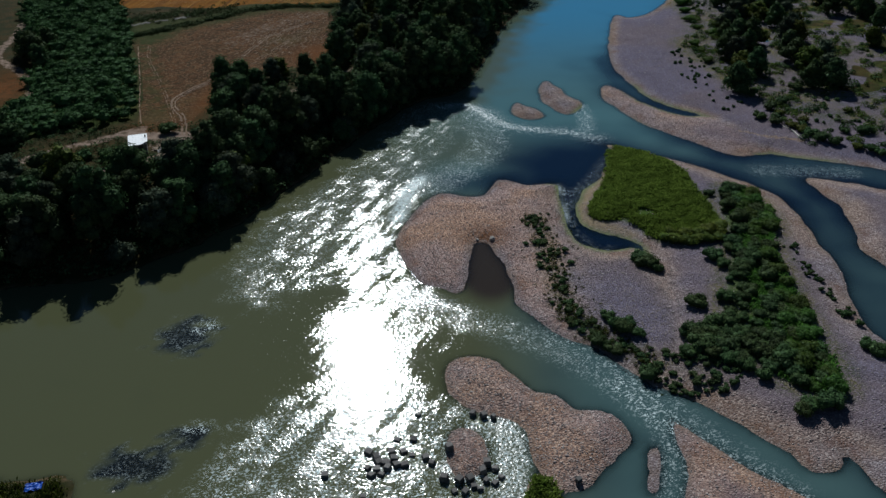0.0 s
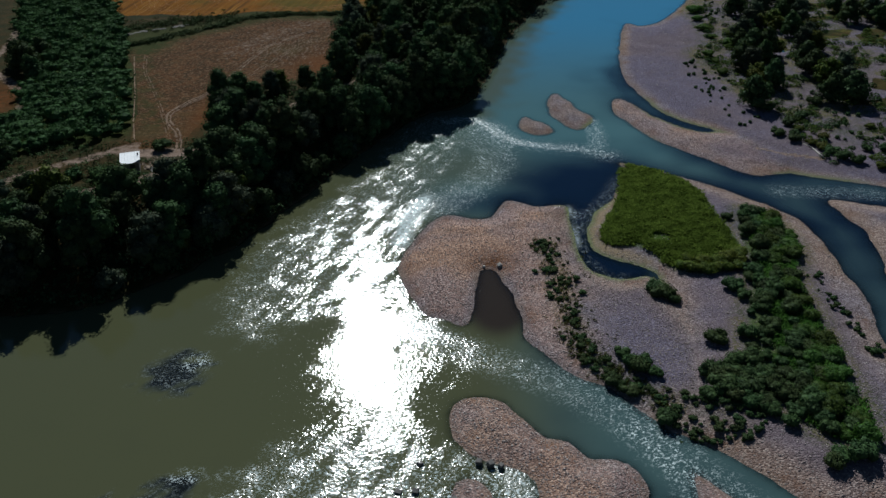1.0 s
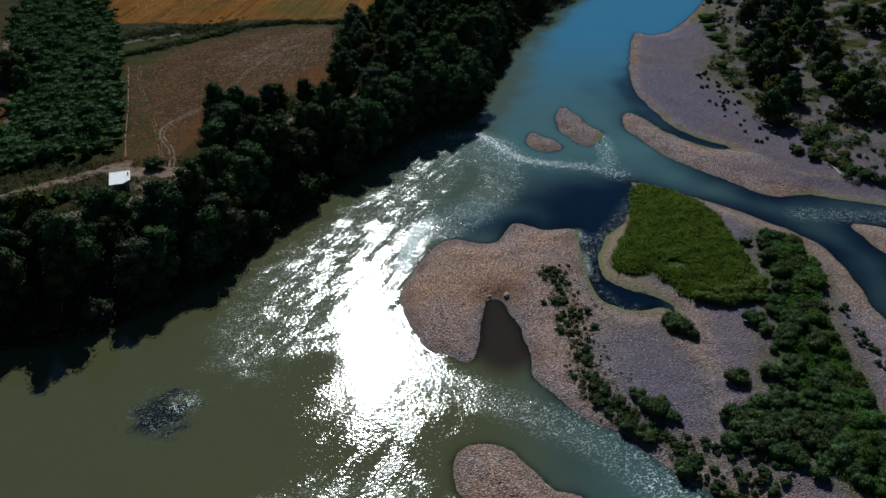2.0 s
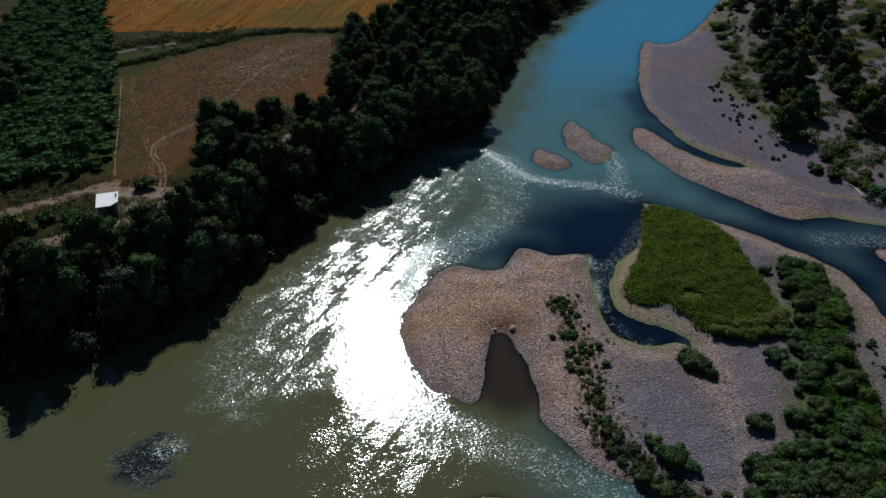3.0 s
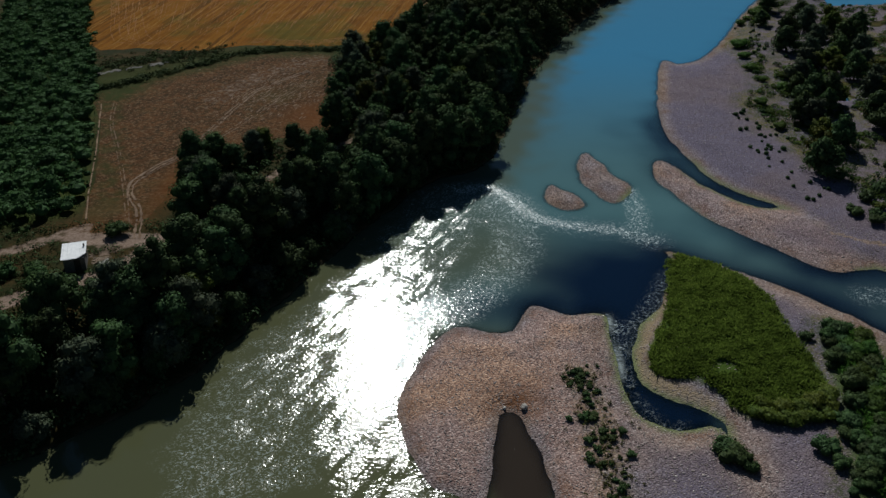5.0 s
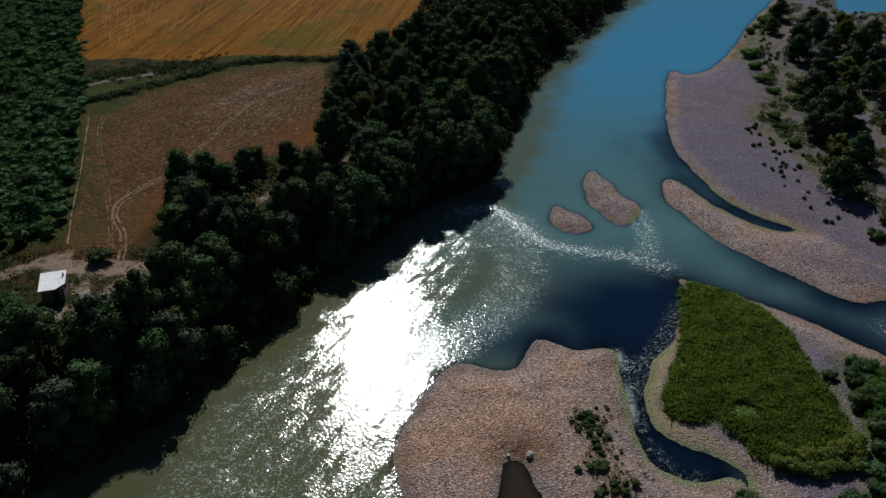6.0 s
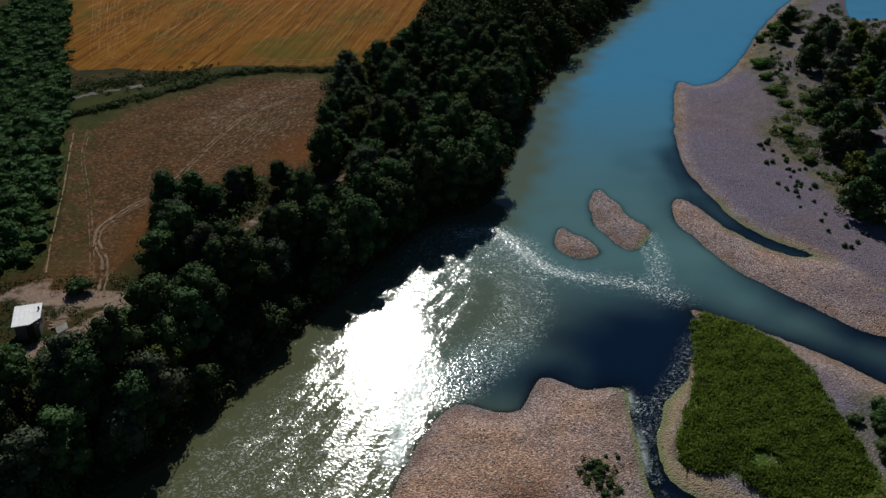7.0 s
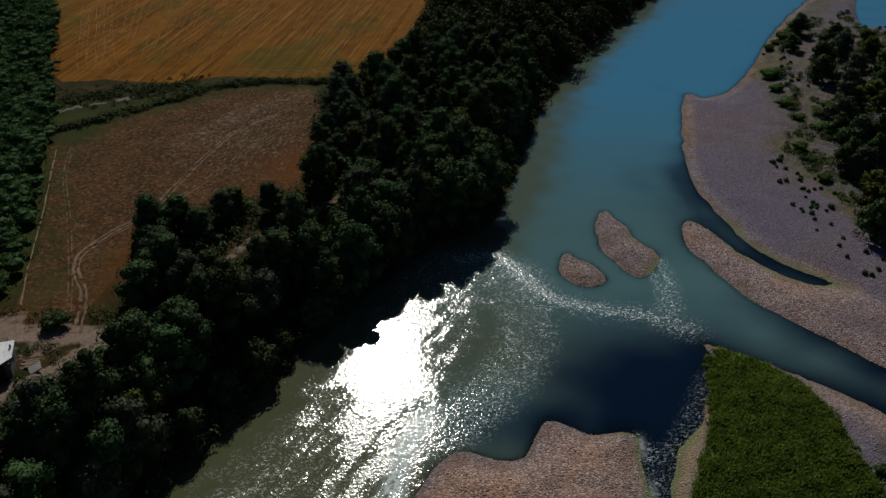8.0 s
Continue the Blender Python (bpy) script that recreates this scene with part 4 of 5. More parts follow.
BELT = spline([(-102, 110), (-72, 117.5), (-56.8, 120), (-46.4, 127.1), (-37.6, 137.5), (-29.6, 152.8), (-21.5, 171.5), (-8, 197), (3.5, 206), (9.5, 227.5), (16, 258),
               (29, 296.5), (52, 348), (80, 410), (0, 410),
               (-9.2, 331.6), (-12.3, 297.7), (-17.5, 273.1), (-26.7, 268), (-32.3, 252.6), (-29.8, 229), (-27.7, 212.6), (-33.9, 204.3), (-47.2, 199.2),
               (-49.8, 187.9), (-48.2, 178.7), (-44.1, 168.4), (-49.3, 156.1), (-57.5, 150), (-71.8, 150), (-84.2, 142.8), (-102, 130.5)], step=3)
GLIMPSES = [(-35.2, 187.4), (-30.9, 193.8), (-25.9, 199.4), (-15, 213.9), (-13, 218.4)]  # places where the track shows between the crowns
bx, by = jittered((-100, 106, 80, 405), 5.3, rng)
keep = (distance(BELT, bx, by) > 0.6) & (by < 400)
bx, by = bx[keep], by[keep]
bank = distance(LEFT_BANK, bx, by)
gap = np.minimum.reduce([distance(l, bx, by, False) - w for w, l, k in TRACKS])
keep = (gap > 1.2) & (bank > 1.8) & ~((bx > -66) & (bx < -48) & (by > 144) & (by < 166)) & ~((bx > -53) & (bx < -42) & (by > 152) & (by < 170))
for a, b in GLIMPSES:
    keep &= ~((np.abs(bx - a) < 1.9) & (by - b > -6.5) & (by - b < 1.5))
bx, by, bank = bx[keep], by[keep], bank[keep]
spots = height_at(list(zip(bx, by)))
front = [s for s, b in zip(spots, bank) if b < 4.2 and s[1] < 285]
rim = [s for s, b in zip(spots, bank) if 4.2 <= b < 10.5 and s[1] < 285]
inner = [s for s, b in zip(spots, bank) if b >= 10.5 and s[1] < 158]
grove = [s for s, b in zip(spots, bank) if b >= 10.5 and 158 <= s[1] < 285]
far = [s for s, b in zip(spots, bank) if s[1] >= 285]
tall_front = [s for s in rim + front if -16 < s[0] < 9 and 190 < s[1] < 222]
front = [s for s in front if s not in tall_front]
rim = [s for s in rim if s not in tall_front]
place_all([make_tree(25, 10.8, 3.4, LEAF_DARK, 16, 2000, 0.42), make_tree(26, 9.8, 3.6, LEAF_DARK, 16, 2000, 0.42)],
          tall_front + height_at([(-13.5, 192), (-10.6, 197), (-7.4, 201.4), (-3.8, 205), (0, 208.4), (-16.6, 186), (-20, 180), (-12.6, 200), (-7, 206)]), "tall dark poplar at the bend of the bank", "tree", "tall trees at the bend", rng, (0.85, 1.2))
place_all([make_tree(21, 4.2, 2.6, LEAF_DARK, 14, 1700, 0.4), make_tree(22, 4.6, 2.8, LEAF_DARK, 15, 1800, 0.4), make_tree(23, 3.8, 2.5, LEAF_GREY, 13, 1600, 0.38),
           make_tree(24, 4.0, 2.6, LEAF_DARK, 14, 1700, 0.4)],
          front, "dark green willow leaning over the river bank", "tree", "trees on the river bank", rng, (0.75, 1.15))
place_all([make_tree(36, 9.0, 3.5, LEAF_DARK, 17, 1900, 0.42), make_tree(37, 9.8, 3.8, LEAF_DARK, 18, 2000, 0.42), make_tree(38, 8.4, 3.4, LEAF_GREY, 16, 1800, 0.4),
           make_tree(39, 9.2, 3.6, LEAF_SHRUB, 17, 1900, 0.42), make_tree(40, 8.6, 3.7, LEAF_DARK, 17, 1900, 0.42)],
          rim, "tall dark broadleaf tree along the rim of the bank", "tree", "trees along the bank's rim", rng, (0.85, 1.12))
place_all([make_tree(31, 7.6, 3.5, LEAF_DARK, 14, 1800, 0.42), make_tree(32, 7.0, 3.3, LEAF_GREY, 13, 1500, 0.4), make_tree(33, 8.2, 3.7, LEAF_DARK, 15, 1900, 0.42),
           make_tree(34, 6.4, 3.1, LEAF_OLIVE, 12, 1400, 0.4), make_tree(35, 6.8, 3.8, LEAF_SHRUB, 14, 1800, 0.42)],
          inner, "bushy broadleaf tree below the farm track", "tree", "trees below the track", rng, (0.7, 1.2))
place_all([make_tree(41, 9.6, 3.9, LEAF_DARK, 18, 2200, 0.44), make_tree(42, 11.0, 3.6, LEAF_DARK, 17, 2100, 0.44), make_tree(43, 8.6, 4.2, LEAF_SHRUB, 18, 2200, 0.44),
           make_tree(44, 9.0, 3.4, LEAF_GREY, 16, 1900, 0.42), make_tree(45, 7.6, 3.5, LEAF_OLIVE, 15, 1800, 0.42), make_tree(48, 10.4, 4.4, LEAF_DARK, 19, 2300, 0.44)],
          grove, "tall dense dark green broadleaf tree in the riverside grove", "tree", "trees of the riverside grove", rng, (0.5, 0.92))
place_all([make_tree(27, 6.2, 2.6, LEAF_OLIVE, 13, 1700, 0.38), make_tree(28, 5.0, 2.2, LEAF_OLIVE, 12, 1400, 0.36)],
          height_at([(-38.6, 150.6), (-36.4, 147.4), (-45, 136.4), (-47.6, 133.2)]), "yellowish green tree lit by the sun above the bank", "tree", "yellowish trees on the bank", rng, (0.95, 1.1))
place_all([make_tree(29, 5.6, 3.2, LEAF_GREY, 15, 2000, 0.36)],
          height_at([(-40.2, 140.2)]), "round grey-green willow above the shaded bank", "tree", "", rng, (1.0, 1.05))
far_rng = np.random.RandomState(77)
clumps = []
for x, y, z in far:
    blobs = crown_lobes(far_rng, far_rng.uniform(6.5, 9.5), far_rng.uniform(2.9, 3.8), 13, (0, 0))
    clumps.append(leaf_cloud(blobs, 620, 0.75, far_rng) + np.array([x, y, z]))
far_wood = new("far_wood", quads_mesh("far_wood", np.concatenate(clumps), LEAF_DARK))
tagged(far_wood, "distant dark green riverside wood", "wood", kind="stuff")

place_all([make_tree(46, 6.0, 3.2, LEAF_DARK, 13, 1400), make_tree(47, 4.6, 2.6, LEAF_DARK, 12, 1200)],
          height_at([(-101.6, 216.7), (-96.5, 210.5), (-105.7, 222.8), (-100.6, 225.9), (-88.3, 166.4), (-92.4, 171.5), (-84.2, 163.3)]), "dark broadleaf tree at the edge of the cane thicket", "tree", "trees by the thicket", rng)

# undergrowth of the bank
ux, uy = jittered((-100, 106, 40, 300), 2.3, rng)
keep = distance(BELT, ux, uy) > 0.3
ux, uy = ux[keep], uy[keep]
gap = np.minimum.reduce([distance(l, ux, uy, False) - w for w, l, k in TRACKS])
keep = (gap > 0.7) & (distance(LEFT_BANK, ux, uy) > 0.3)
clumps = []
for x, y, z in height_at(list(zip(ux[keep], uy[keep]))):
    h = far_rng.uniform(0.8, 2.0)
    clumps.append(leaf_cloud([(x, y, z + h * 0.4, 1.4, 1.4, h * 0.6)], 46, 0.55, far_rng, 0.15))
undergrowth = new("undergrowth", quads_mesh("undergrowth", np.concatenate(clumps), LEAF_DARK))
tagged(undergrowth, "dark undergrowth and brambles covering the river bank", "undergrowth", kind="stuff")

# vegetated ditch between the two fields
DITCH = spline([(-82.1, 237.2), (-73.6, 245.4), (-64.2, 254.1), (-54.4, 263.3), (-44.1, 265.4), (-30.8, 264.9)], False, 8)
clumps = []
for i in range(420):
    p = DITCH[far_rng.randint(len(DITCH))] + far_rng.normal(size=2) * 0.9
    z = TERRACE
    h = far_rng.uniform(0.5, 1.3)
    clumps.append(leaf_cloud([(p[0], p[1], z + h * 0.3, 0.9, 0.9, h * 0.7)], 34, 0.42, far_rng, 0.1))
for i in range(330):
    p = np.array([-88.2, 255.2]) + np.array([26, 8]) * far_rng.uniform(0, 1) + far_rng.normal(size=2) * np.array([2.2, 2.8])
    h = far_rng.uniform(0.4, 1.0)
    clumps.append(leaf_cloud([(p[0], p[1], TERRACE + h * 0.3, 0.8, 0.8, h * 0.7)], 30, 0.4, far_rng, 0.1))
ditch = new("ditch_growth", quads_mesh("ditch_growth", np.concatenate(clumps), LEAF_SHRUB))
tagged(ditch, "green weeds growing along a field ditch", "weeds", kind="stuff")

# ---- trees of the east side ----
east_trees = [(84.2, 301), (87, 286.1), (91.2, 277.7), (101.2, 294.1), (99.2, 277.4), (76.9, 237.6), (73.4, 223.2), (70.4, 210.4), (71.4, 226), (67.5, 199.6),
              (90.6, 237.1), (98.1, 253.3), (92, 251.4), (86.1, 219.5), (77.5, 248.5), (91.3, 265.1), (94.8, 260.3), (84, 277.1), (83, 260.4), (72.9, 217),
              (80.5, 236), (88, 226.6), (97.3, 259.4), (87.4, 212.6), (84.8, 202), (88.6, 200.5), (92.4, 216.8), (92.8, 236.6), (119.2, 257.8),
              (119, 245.8), (118.5, 264.2), (110.3, 230.2), (90, 315), (96, 306), (94, 294), (104, 303), (106, 288), (112, 275), (100, 268), (122, 276), (112, 262), (124, 254),
              (88, 270), (86, 262), (95, 270), (81, 253), (96, 285), (90, 258), (76, 243.5), (103, 282), (94.6, 245), (84.5, 241), (78, 230), (74.5, 212), (90, 207)]
place_all([make_tree(51, 5.4, 2.4, LEAF_SHRUB, 12, 1100, 0.5), make_tree(52, 4.6, 2.5, LEAF_DARK, 12, 1100, 0.5), make_tree(53, 5.0, 2.2, LEAF_GREY, 11, 1000, 0.45),
           make_tree(54, 4.2, 2.3, LEAF_OLIVE, 11, 1000, 0.45)],
          height_at(east_trees), "dark green tree among scrub on the gravel flats", "tree", "trees on the gravel flats", rng, (0.9, 1.5))

# low scrub between the trees of the gravel flats
ex, ey = jittered((58, 165, 128, 340), 1.7, rng)
ed = distance(EAST_LAND, ex, ey) + 3.5 * wobble(ex, ey, 16, 51)
inward = ex - np.interp(ey, SCRUB_EDGE[:, 1], SCRUB_EDGE[:, 0]) + 2.0 * wobble(ex, ey, 7, 51)
keep = (ed > 6) & (inward > 0) & (wobble(ex, ey, 11, 52) + 0.5 * wobble(ex, ey, 5, 53) > 0.25 - 0.95 * (1 - smooth(inward, 2, 9)) * smooth(wobble(ex, ey, 9, 54), -0.5, 0.2))
keep &= (distance(FAR_POOL, ex, ey) < -1.5) & (distance(FAR_BRANCH, ex, ey) < -1.5)
for a, b in [(80.5, 293.5), (81.8, 269.4)]:
    keep &= np.hypot((ex - a) / 5.5, (ey - b) / 11) > 1 + 0.4 * wobble(ex, ey, 4, 58)
clumps, pale_clumps = [], []
for x, y, z in height_at(list(zip(ex[keep], ey[keep]))):
    h, r = far_rng.uniform(0.3, 1.1), far_rng.uniform(0.5, 1.2)
    (pale_clumps if far_rng.uniform() < 0.6 else clumps).append(leaf_cloud([(x, y, z + h * 0.35, r, r, h * 0.65)], 90, 0.36, far_rng, 0.15))
tufts = []
dots = [(60.6, 222.1), (60.4, 212.3), (61, 208.8), (61.7, 205.5), (62, 194.9), (64.5, 194.4), (61, 226.8), (59.5, 215.4), (62.2, 213.8), (60, 230.3), (77.6, 287.1), (78.3, 298.5),
        (79.3, 279), (77.9, 271.4), (64.8, 232), (63, 219), (80, 180), (84, 184), (89, 178), (79, 190), (84, 192)]
for x, y, z in height_at([(a + far_rng.normal() * 2.4, b + far_rng.normal() * 3.2) for a, b in dots for i in range(4)]):
    r = far_rng.uniform(0.3, 0.75)
    lump = [(x, y, z + r * 0.3, r * 0.8, r * 0.8, r * 0.7)]
    tufts += [crown_core(lump, 0.9), leaf_cloud(lump, 70, 0.22, far_rng, 0.1)]
tagged(new("dark_tufts", quads_mesh("dark_tufts", np.concatenate(tufts), LEAF_DARK)), "dark tufts of scrub dotted over the eastern gravel", "scrub", kind="stuff")
for x, y, z in height_at(east_trees):
    for i in range(4):
        h, r = far_rng.uniform(0.6, 1.8), far_rng.uniform(0.7, 1.5)
        clumps.append(leaf_cloud([(x + far_rng.normal() * 2, y + far_rng.normal() * 2.2, z + h * 0.35, r, r, h * 0.65)], 70, 0.36, far_rng, 0.1))
east_scrub = new("flats_scrub", quads_mesh("flats_scrub", np.concatenate(clumps), LEAF_SHRUB))
tagged(new("low_scrub", quads_mesh("low_scrub", np.concatenate(pale_clumps), LEAF_BRIGHT)), "low light green scrub among the trees on gravel", "scrub", kind="stuff")
tagged(east_scrub, "patchy green scrub on the gravel flats", "scrub", kind="stuff")

flats_shrubs = [(71.3, 188.2), (72, 184.7), (67.3, 183.2), (69.3, 179.8), (72.3, 178), (74.7, 173.2), (74.9, 191.6), (67.7, 199.5), (69.7, 197.5), (75.9, 170.1),
                (87, 185.7), (82.1, 174.4), (85.8, 173.6), (81.6, 166), (84.8, 163), (83.4, 164.8), (75.5, 180.5), (81.1, 200.8), (70.4, 182), (73.6, 175.4), (78, 168.6), (88, 161)]
place_all([make_shrub(55, 1.5, 1.3, LEAF_DARK, 420, 0.26, 7), make_shrub(56, 1.3, 1.1, LEAF_OLIVE, 380, 0.26, 7), make_shrub(57, 1.7, 1.4, LEAF_SHRUB, 460, 0.26, 8)],
          height_at(flats_shrubs), "dark olive shrub on the stony flats", "shrub", "shrubs on the gravel flats", rng, (0.8, 1.3))

place_all([make_shrub(58, 2.2, 1.9, LEAF_BRIGHT, 620, 0.3, 9), make_shrub(59, 1.8, 1.5, LEAF_BRIGHT, 520, 0.3, 8)],
          height_at([(79, 303), (82, 308), (85.5, 312), (84, 305), (88.5, 317), (87, 309), (72.6, 281), (71.4, 271), (70.8, 261), (70.8, 252.5), (76.4, 254.4), (79.1, 258.7),
                     (66, 237), (66.6, 231), (66, 222.5), (106, 284.7), (98.2, 267.2), (74, 246)]),
          "sunlit bright green bush on the flats", "shrub", "bright bushes on the gravel flats", rng, (0.7, 1.2))

# ---- shrubs ----
sx, sy = jittered((36, 86, 58, 152), 2.0, rng)
keep = distance(SCRUB, sx, sy) > 0.2
sx, sy = sx[keep], sy[keep]
sunny = sx > np.interp(sy, [88, 100, 115, 130, 150], [44.5, 45.5, 48.5, 50, 52])
place_all([make_shrub(61, 1.6, 1.6, LEAF_SHRUB, 620, 0.22, 8), make_shrub(62, 1.35, 1.2, LEAF_DARK, 520, 0.22, 7), make_shrub(63, 1.8, 1.9, LEAF_SHRUB, 720, 0.22, 9), make_shrub(64, 1.5, 1.4, LEAF_DARK, 560, 0.22, 8)],
          height_at(list(zip(sx[~sunny], sy[~sunny]))), "rounded dark green shrub in a thicket on cobbles", "shrub", "shrubs of the island thicket", rng, (0.45, 1.15))
place_all([make_shrub(65, 1.6, 1.1, LEAF_BRIGHT, 620, 0.22, 8), make_shrub(66, 1.7, 1.3, LEAF_BRIGHT, 680, 0.22, 9), make_shrub(67, 1.4, 0.9, LEAF_SHRUB, 520, 0.22, 8)],
          height_at(list(zip(sx[sunny], sy[sunny]))), "bright green low shrub along the thicket edge", "shrub", "bright shrubs of the thicket", rng, (0.75, 1.3))
loose = [(35.8, 109.8), (36.3, 108.8), (32.8, 102.3), (34.4, 100.9), (37.2, 104.2), (39, 103.5), (38.7, 94.3), (40.2, 91.9), (38.3, 95.6), (32.2, 97.6), (41.5, 97.4),
         (30.4, 123.4), (31.4, 122), (32.6, 120.4), (41.7, 123.2), (42.8, 120.5), (43.6, 117.1), (46.9, 145.5), (22.7, 106.8), (23.4, 104.9), (25.1, 104.6), (26.3, 102.4),
         (24.2, 103.4), (20.7, 101.6), (22.6, 99.2), (21.4, 100.6), (26.1, 93.9), (44.4, 86.2), (42.8, 85.2), (46.6, 86.4), (56.3, 99), (57.2, 97.6), (33.6, 102.6), (35.6, 102.4),
         (36.6, 100.8), (38, 101.6), (34.2, 99), (36, 98.6), (37.6, 98.4), (40, 99), (40.6, 101.8), (39.6, 105.2), (36.8, 96), (35.2, 96.6), (41.6, 94.2), (45.6, 128), (44.8, 125.4)]
place_all([make_shrub(71, 1.55, 1.3, LEAF_SHRUB, 560, 0.22, 8), make_shrub(72, 1.35, 1.1, LEAF_SHRUB, 480, 0.22, 7), make_shrub(73, 1.6, 1.35, LEAF_DARK, 560, 0.22, 8)],
          height_at(loose), "dark green shrub standing alone on the cobbles", "shrub", "lone shrubs on the island", rng, (0.75, 1.45))
small = []
for i in range(150):
    k = rng.uniform(0, 1) ** 1.15
    p = STRIP[min(int(k * len(STRIP)), len(STRIP) - 1)]
    w = 1.5 * (1 - k) + 0.45
    small.append((p[0] + rng.normal() * w * 0.8, p[1] + rng.normal() * 0.9))
for i in range(90):
    small.append((rng.uniform(27, 38), rng.uniform(89.5, 99.5)))
for i in range(30):
    k = rng.uniform(0, 1)
    small.append((54.3 + 3.2 * k + rng.normal() * 0.6, 127 - 22 * k + rng.normal()))
place_all([make_shrub(81, 0.72, 0.65, LEAF_SHRUB, 170, 0.2, 5, "small_bush"), make_shrub(82, 0.8, 0.6, LEAF_DARK, 180, 0.2, 5, "small_bush"), make_shrub(83, 0.62, 0.5, LEAF_SHRUB, 140, 0.18, 4, "small_bush")],
          height_at(small), "small scrubby bush rooted in cobbles", "shrub", "small bushes on the gravel", rng, (0.4, 1.0))


sprigs = []
k = rng.uniform(0, 1, 480)
p = np.array(STRIP)[(k * (len(STRIP) - 1)).astype(int)][:, :2] + rng.normal(size=(480, 2)) * np.stack([1.4 * (1 - k) + 0.7, np.full(480, 0.9)], 1)
for x, y, z in height_at([tuple(q) for q in p]):
    r = far_rng.uniform(0.12, 0.4)
    sprigs.append(leaf_cloud([(x, y, z + r * 0.35, r, r, r * 0.8)], 30, 0.16, far_rng, 0.2))
tagged(new("gravel_sprigs", quads_mesh("gravel_sprigs", np.concatenate(sprigs), LEAF_OLIVE)), "low olive sprigs in a strip across the cobbles", "scrub", kind="stuff")
carpet_x, carpet_y = jittered((36, 86, 58, 152), 0.3, rng, 0.5)
d = distance(SCRUB, carpet_x, carpet_y) + 0.6 * wobble(carpet_x, carpet_y, 3, 36)
keep = (d > 0.2) & (carpet_x > np.interp(carpet_y, [88, 100, 115, 130, 150], [42.2, 42.4, 45, 48.2, 50.6]) + 1.2 * wobble(carpet_x, carpet_y, 5, 37))
carpet_places = height_at(list(zip(carpet_x[keep], carpet_y[keep])))
reeds = [(44.6, 130.2), (43.6, 129), (42.2, 128.4), (40.8, 128.2), (39.4, 128), (38.2, 128.2), (36.8, 128.8), (35.6, 129.8), (45.2, 132), (45.6, 134), (43, 130.8), (41, 130), (39, 130), (37, 131)]
place_all([make_shrub(95, 1.4, 1.25, LEAF_GRASS, 620, 0.24, 8, "reed_clump"), make_shrub(96, 1.2, 1.05, LEAF_GRASS, 520, 0.24, 7, "reed_clump")],
          height_at(reeds), "thick bright green reed clump at the edge of the grass", "reeds", "reed clumps by the grass", rng, (0.9, 1.25))

# ---- grass, canes and cobbles ----
def blades(points, tall, wide, per, rng, spread):
    """Upright leaf blades round each point, as bent quads."""
    p = np.repeat(np.array(points, float), per, 0)
    n = len(p)
    p[:, :2] += rng.normal(size=(n, 2)) * spread
    a = rng.uniform(0, 6.2832, n)
    tall = tall * (1 + 0.4 * wobble(p[:, 0], p[:, 1], 4.5, 61) + 0.15 * wobble(p[:, 0], p[:, 1], 1.3, 62))
    h = tall * rng.uniform(0.5, 1.15, n)
    side = np.stack([np.cos(a), np.sin(a), np.zeros(n)], 1) * (wide * rng.uniform(0.6, 1.3, n))[:, None]
    tip = np.stack([rng.normal(size=n) * 0.45 * h, rng.normal(size=n) * 0.45 * h - 0.1, h], 1)
    mid_tip = tip * 0.6 + np.array([0, 0, 0.12]) * h[:, None]
    return np.stack([p - np.array([0, 0, 0.1]), p + mid_tip - side, p + tip, p + mid_tip + side], 1)


gx, gy = jittered((22, 124, 48, 173), 0.25, rng, 0.5)
d = distance(TURF, gx, gy) + 0.4 * wobble(gx, gy, 3, 31)
keep = (d > 0) & (np.hypot((gx - 34.2) / 1.8, (gy - 139) / 1.5) > 1 + 0.4 * wobble(gx, gy, 1.5, 35)) & (wobble(gx, gy, 5, 33) + 0.9 * smooth(d, 0, 2) > -0.35)
pts = height_at(list(zip(gx[keep], gy[keep])))
grass = new("grass", quads_mesh("grass", blades(pts, 0.5, 0.085, 5, rng, 0.14), LEAF_GRASS))
tagged(new("herb_carpet", quads_mesh("herb_carpet", blades(carpet_places, 0.55, 0.11, 4, rng, 0.16), LEAF_BRIGHT)), "bright green herbs carpeting the island thicket", "herbs", kind="stuff")
tagged(grass, "tall bright green grass on the river island", "grass", kind="stuff")

tx, ty = jittered((-140, 160, -60, 346), 3.0, rng)
keep = distance(THICKET, tx, ty) + 1.6 * wobble(tx, ty, 11, 82) > 0.6
pts = height_at(list(zip(tx[keep], ty[keep])))
cane_rng = np.random.RandomState(5)
clumps = []
for x, y, z in pts:
    hgt = cane_rng.uniform(1.7, 3.5) * (1 + 0.3 * float(wobble(np.array(x), np.array(y), 9, 81)))
    r = cane_rng.uniform(1.7, 3.0)
    lob = [(x, y, z + hgt * 0.45, r, r, hgt * 0.5)]
    for k in range(3):
        lob.append((x + cane_rng.normal() * 1.0, y + cane_rng.normal() * 1.0, z + hgt * cane_rng.uniform(0.55, 0.85), r * 0.5, r * 0.5, hgt * 0.28))
    clumps += [crown_core(lob, 0.65), leaf_cloud(lob, 200, 0.42, cane_rng, 0.05, 0.25, 0.8)]
canes = new("cane_thicket", quads_mesh("cane_thicket", np.concatenate(clumps), LEAF_REED))
tagged(canes, "dense green cane thicket beside the fields", "canes", kind="stuff")


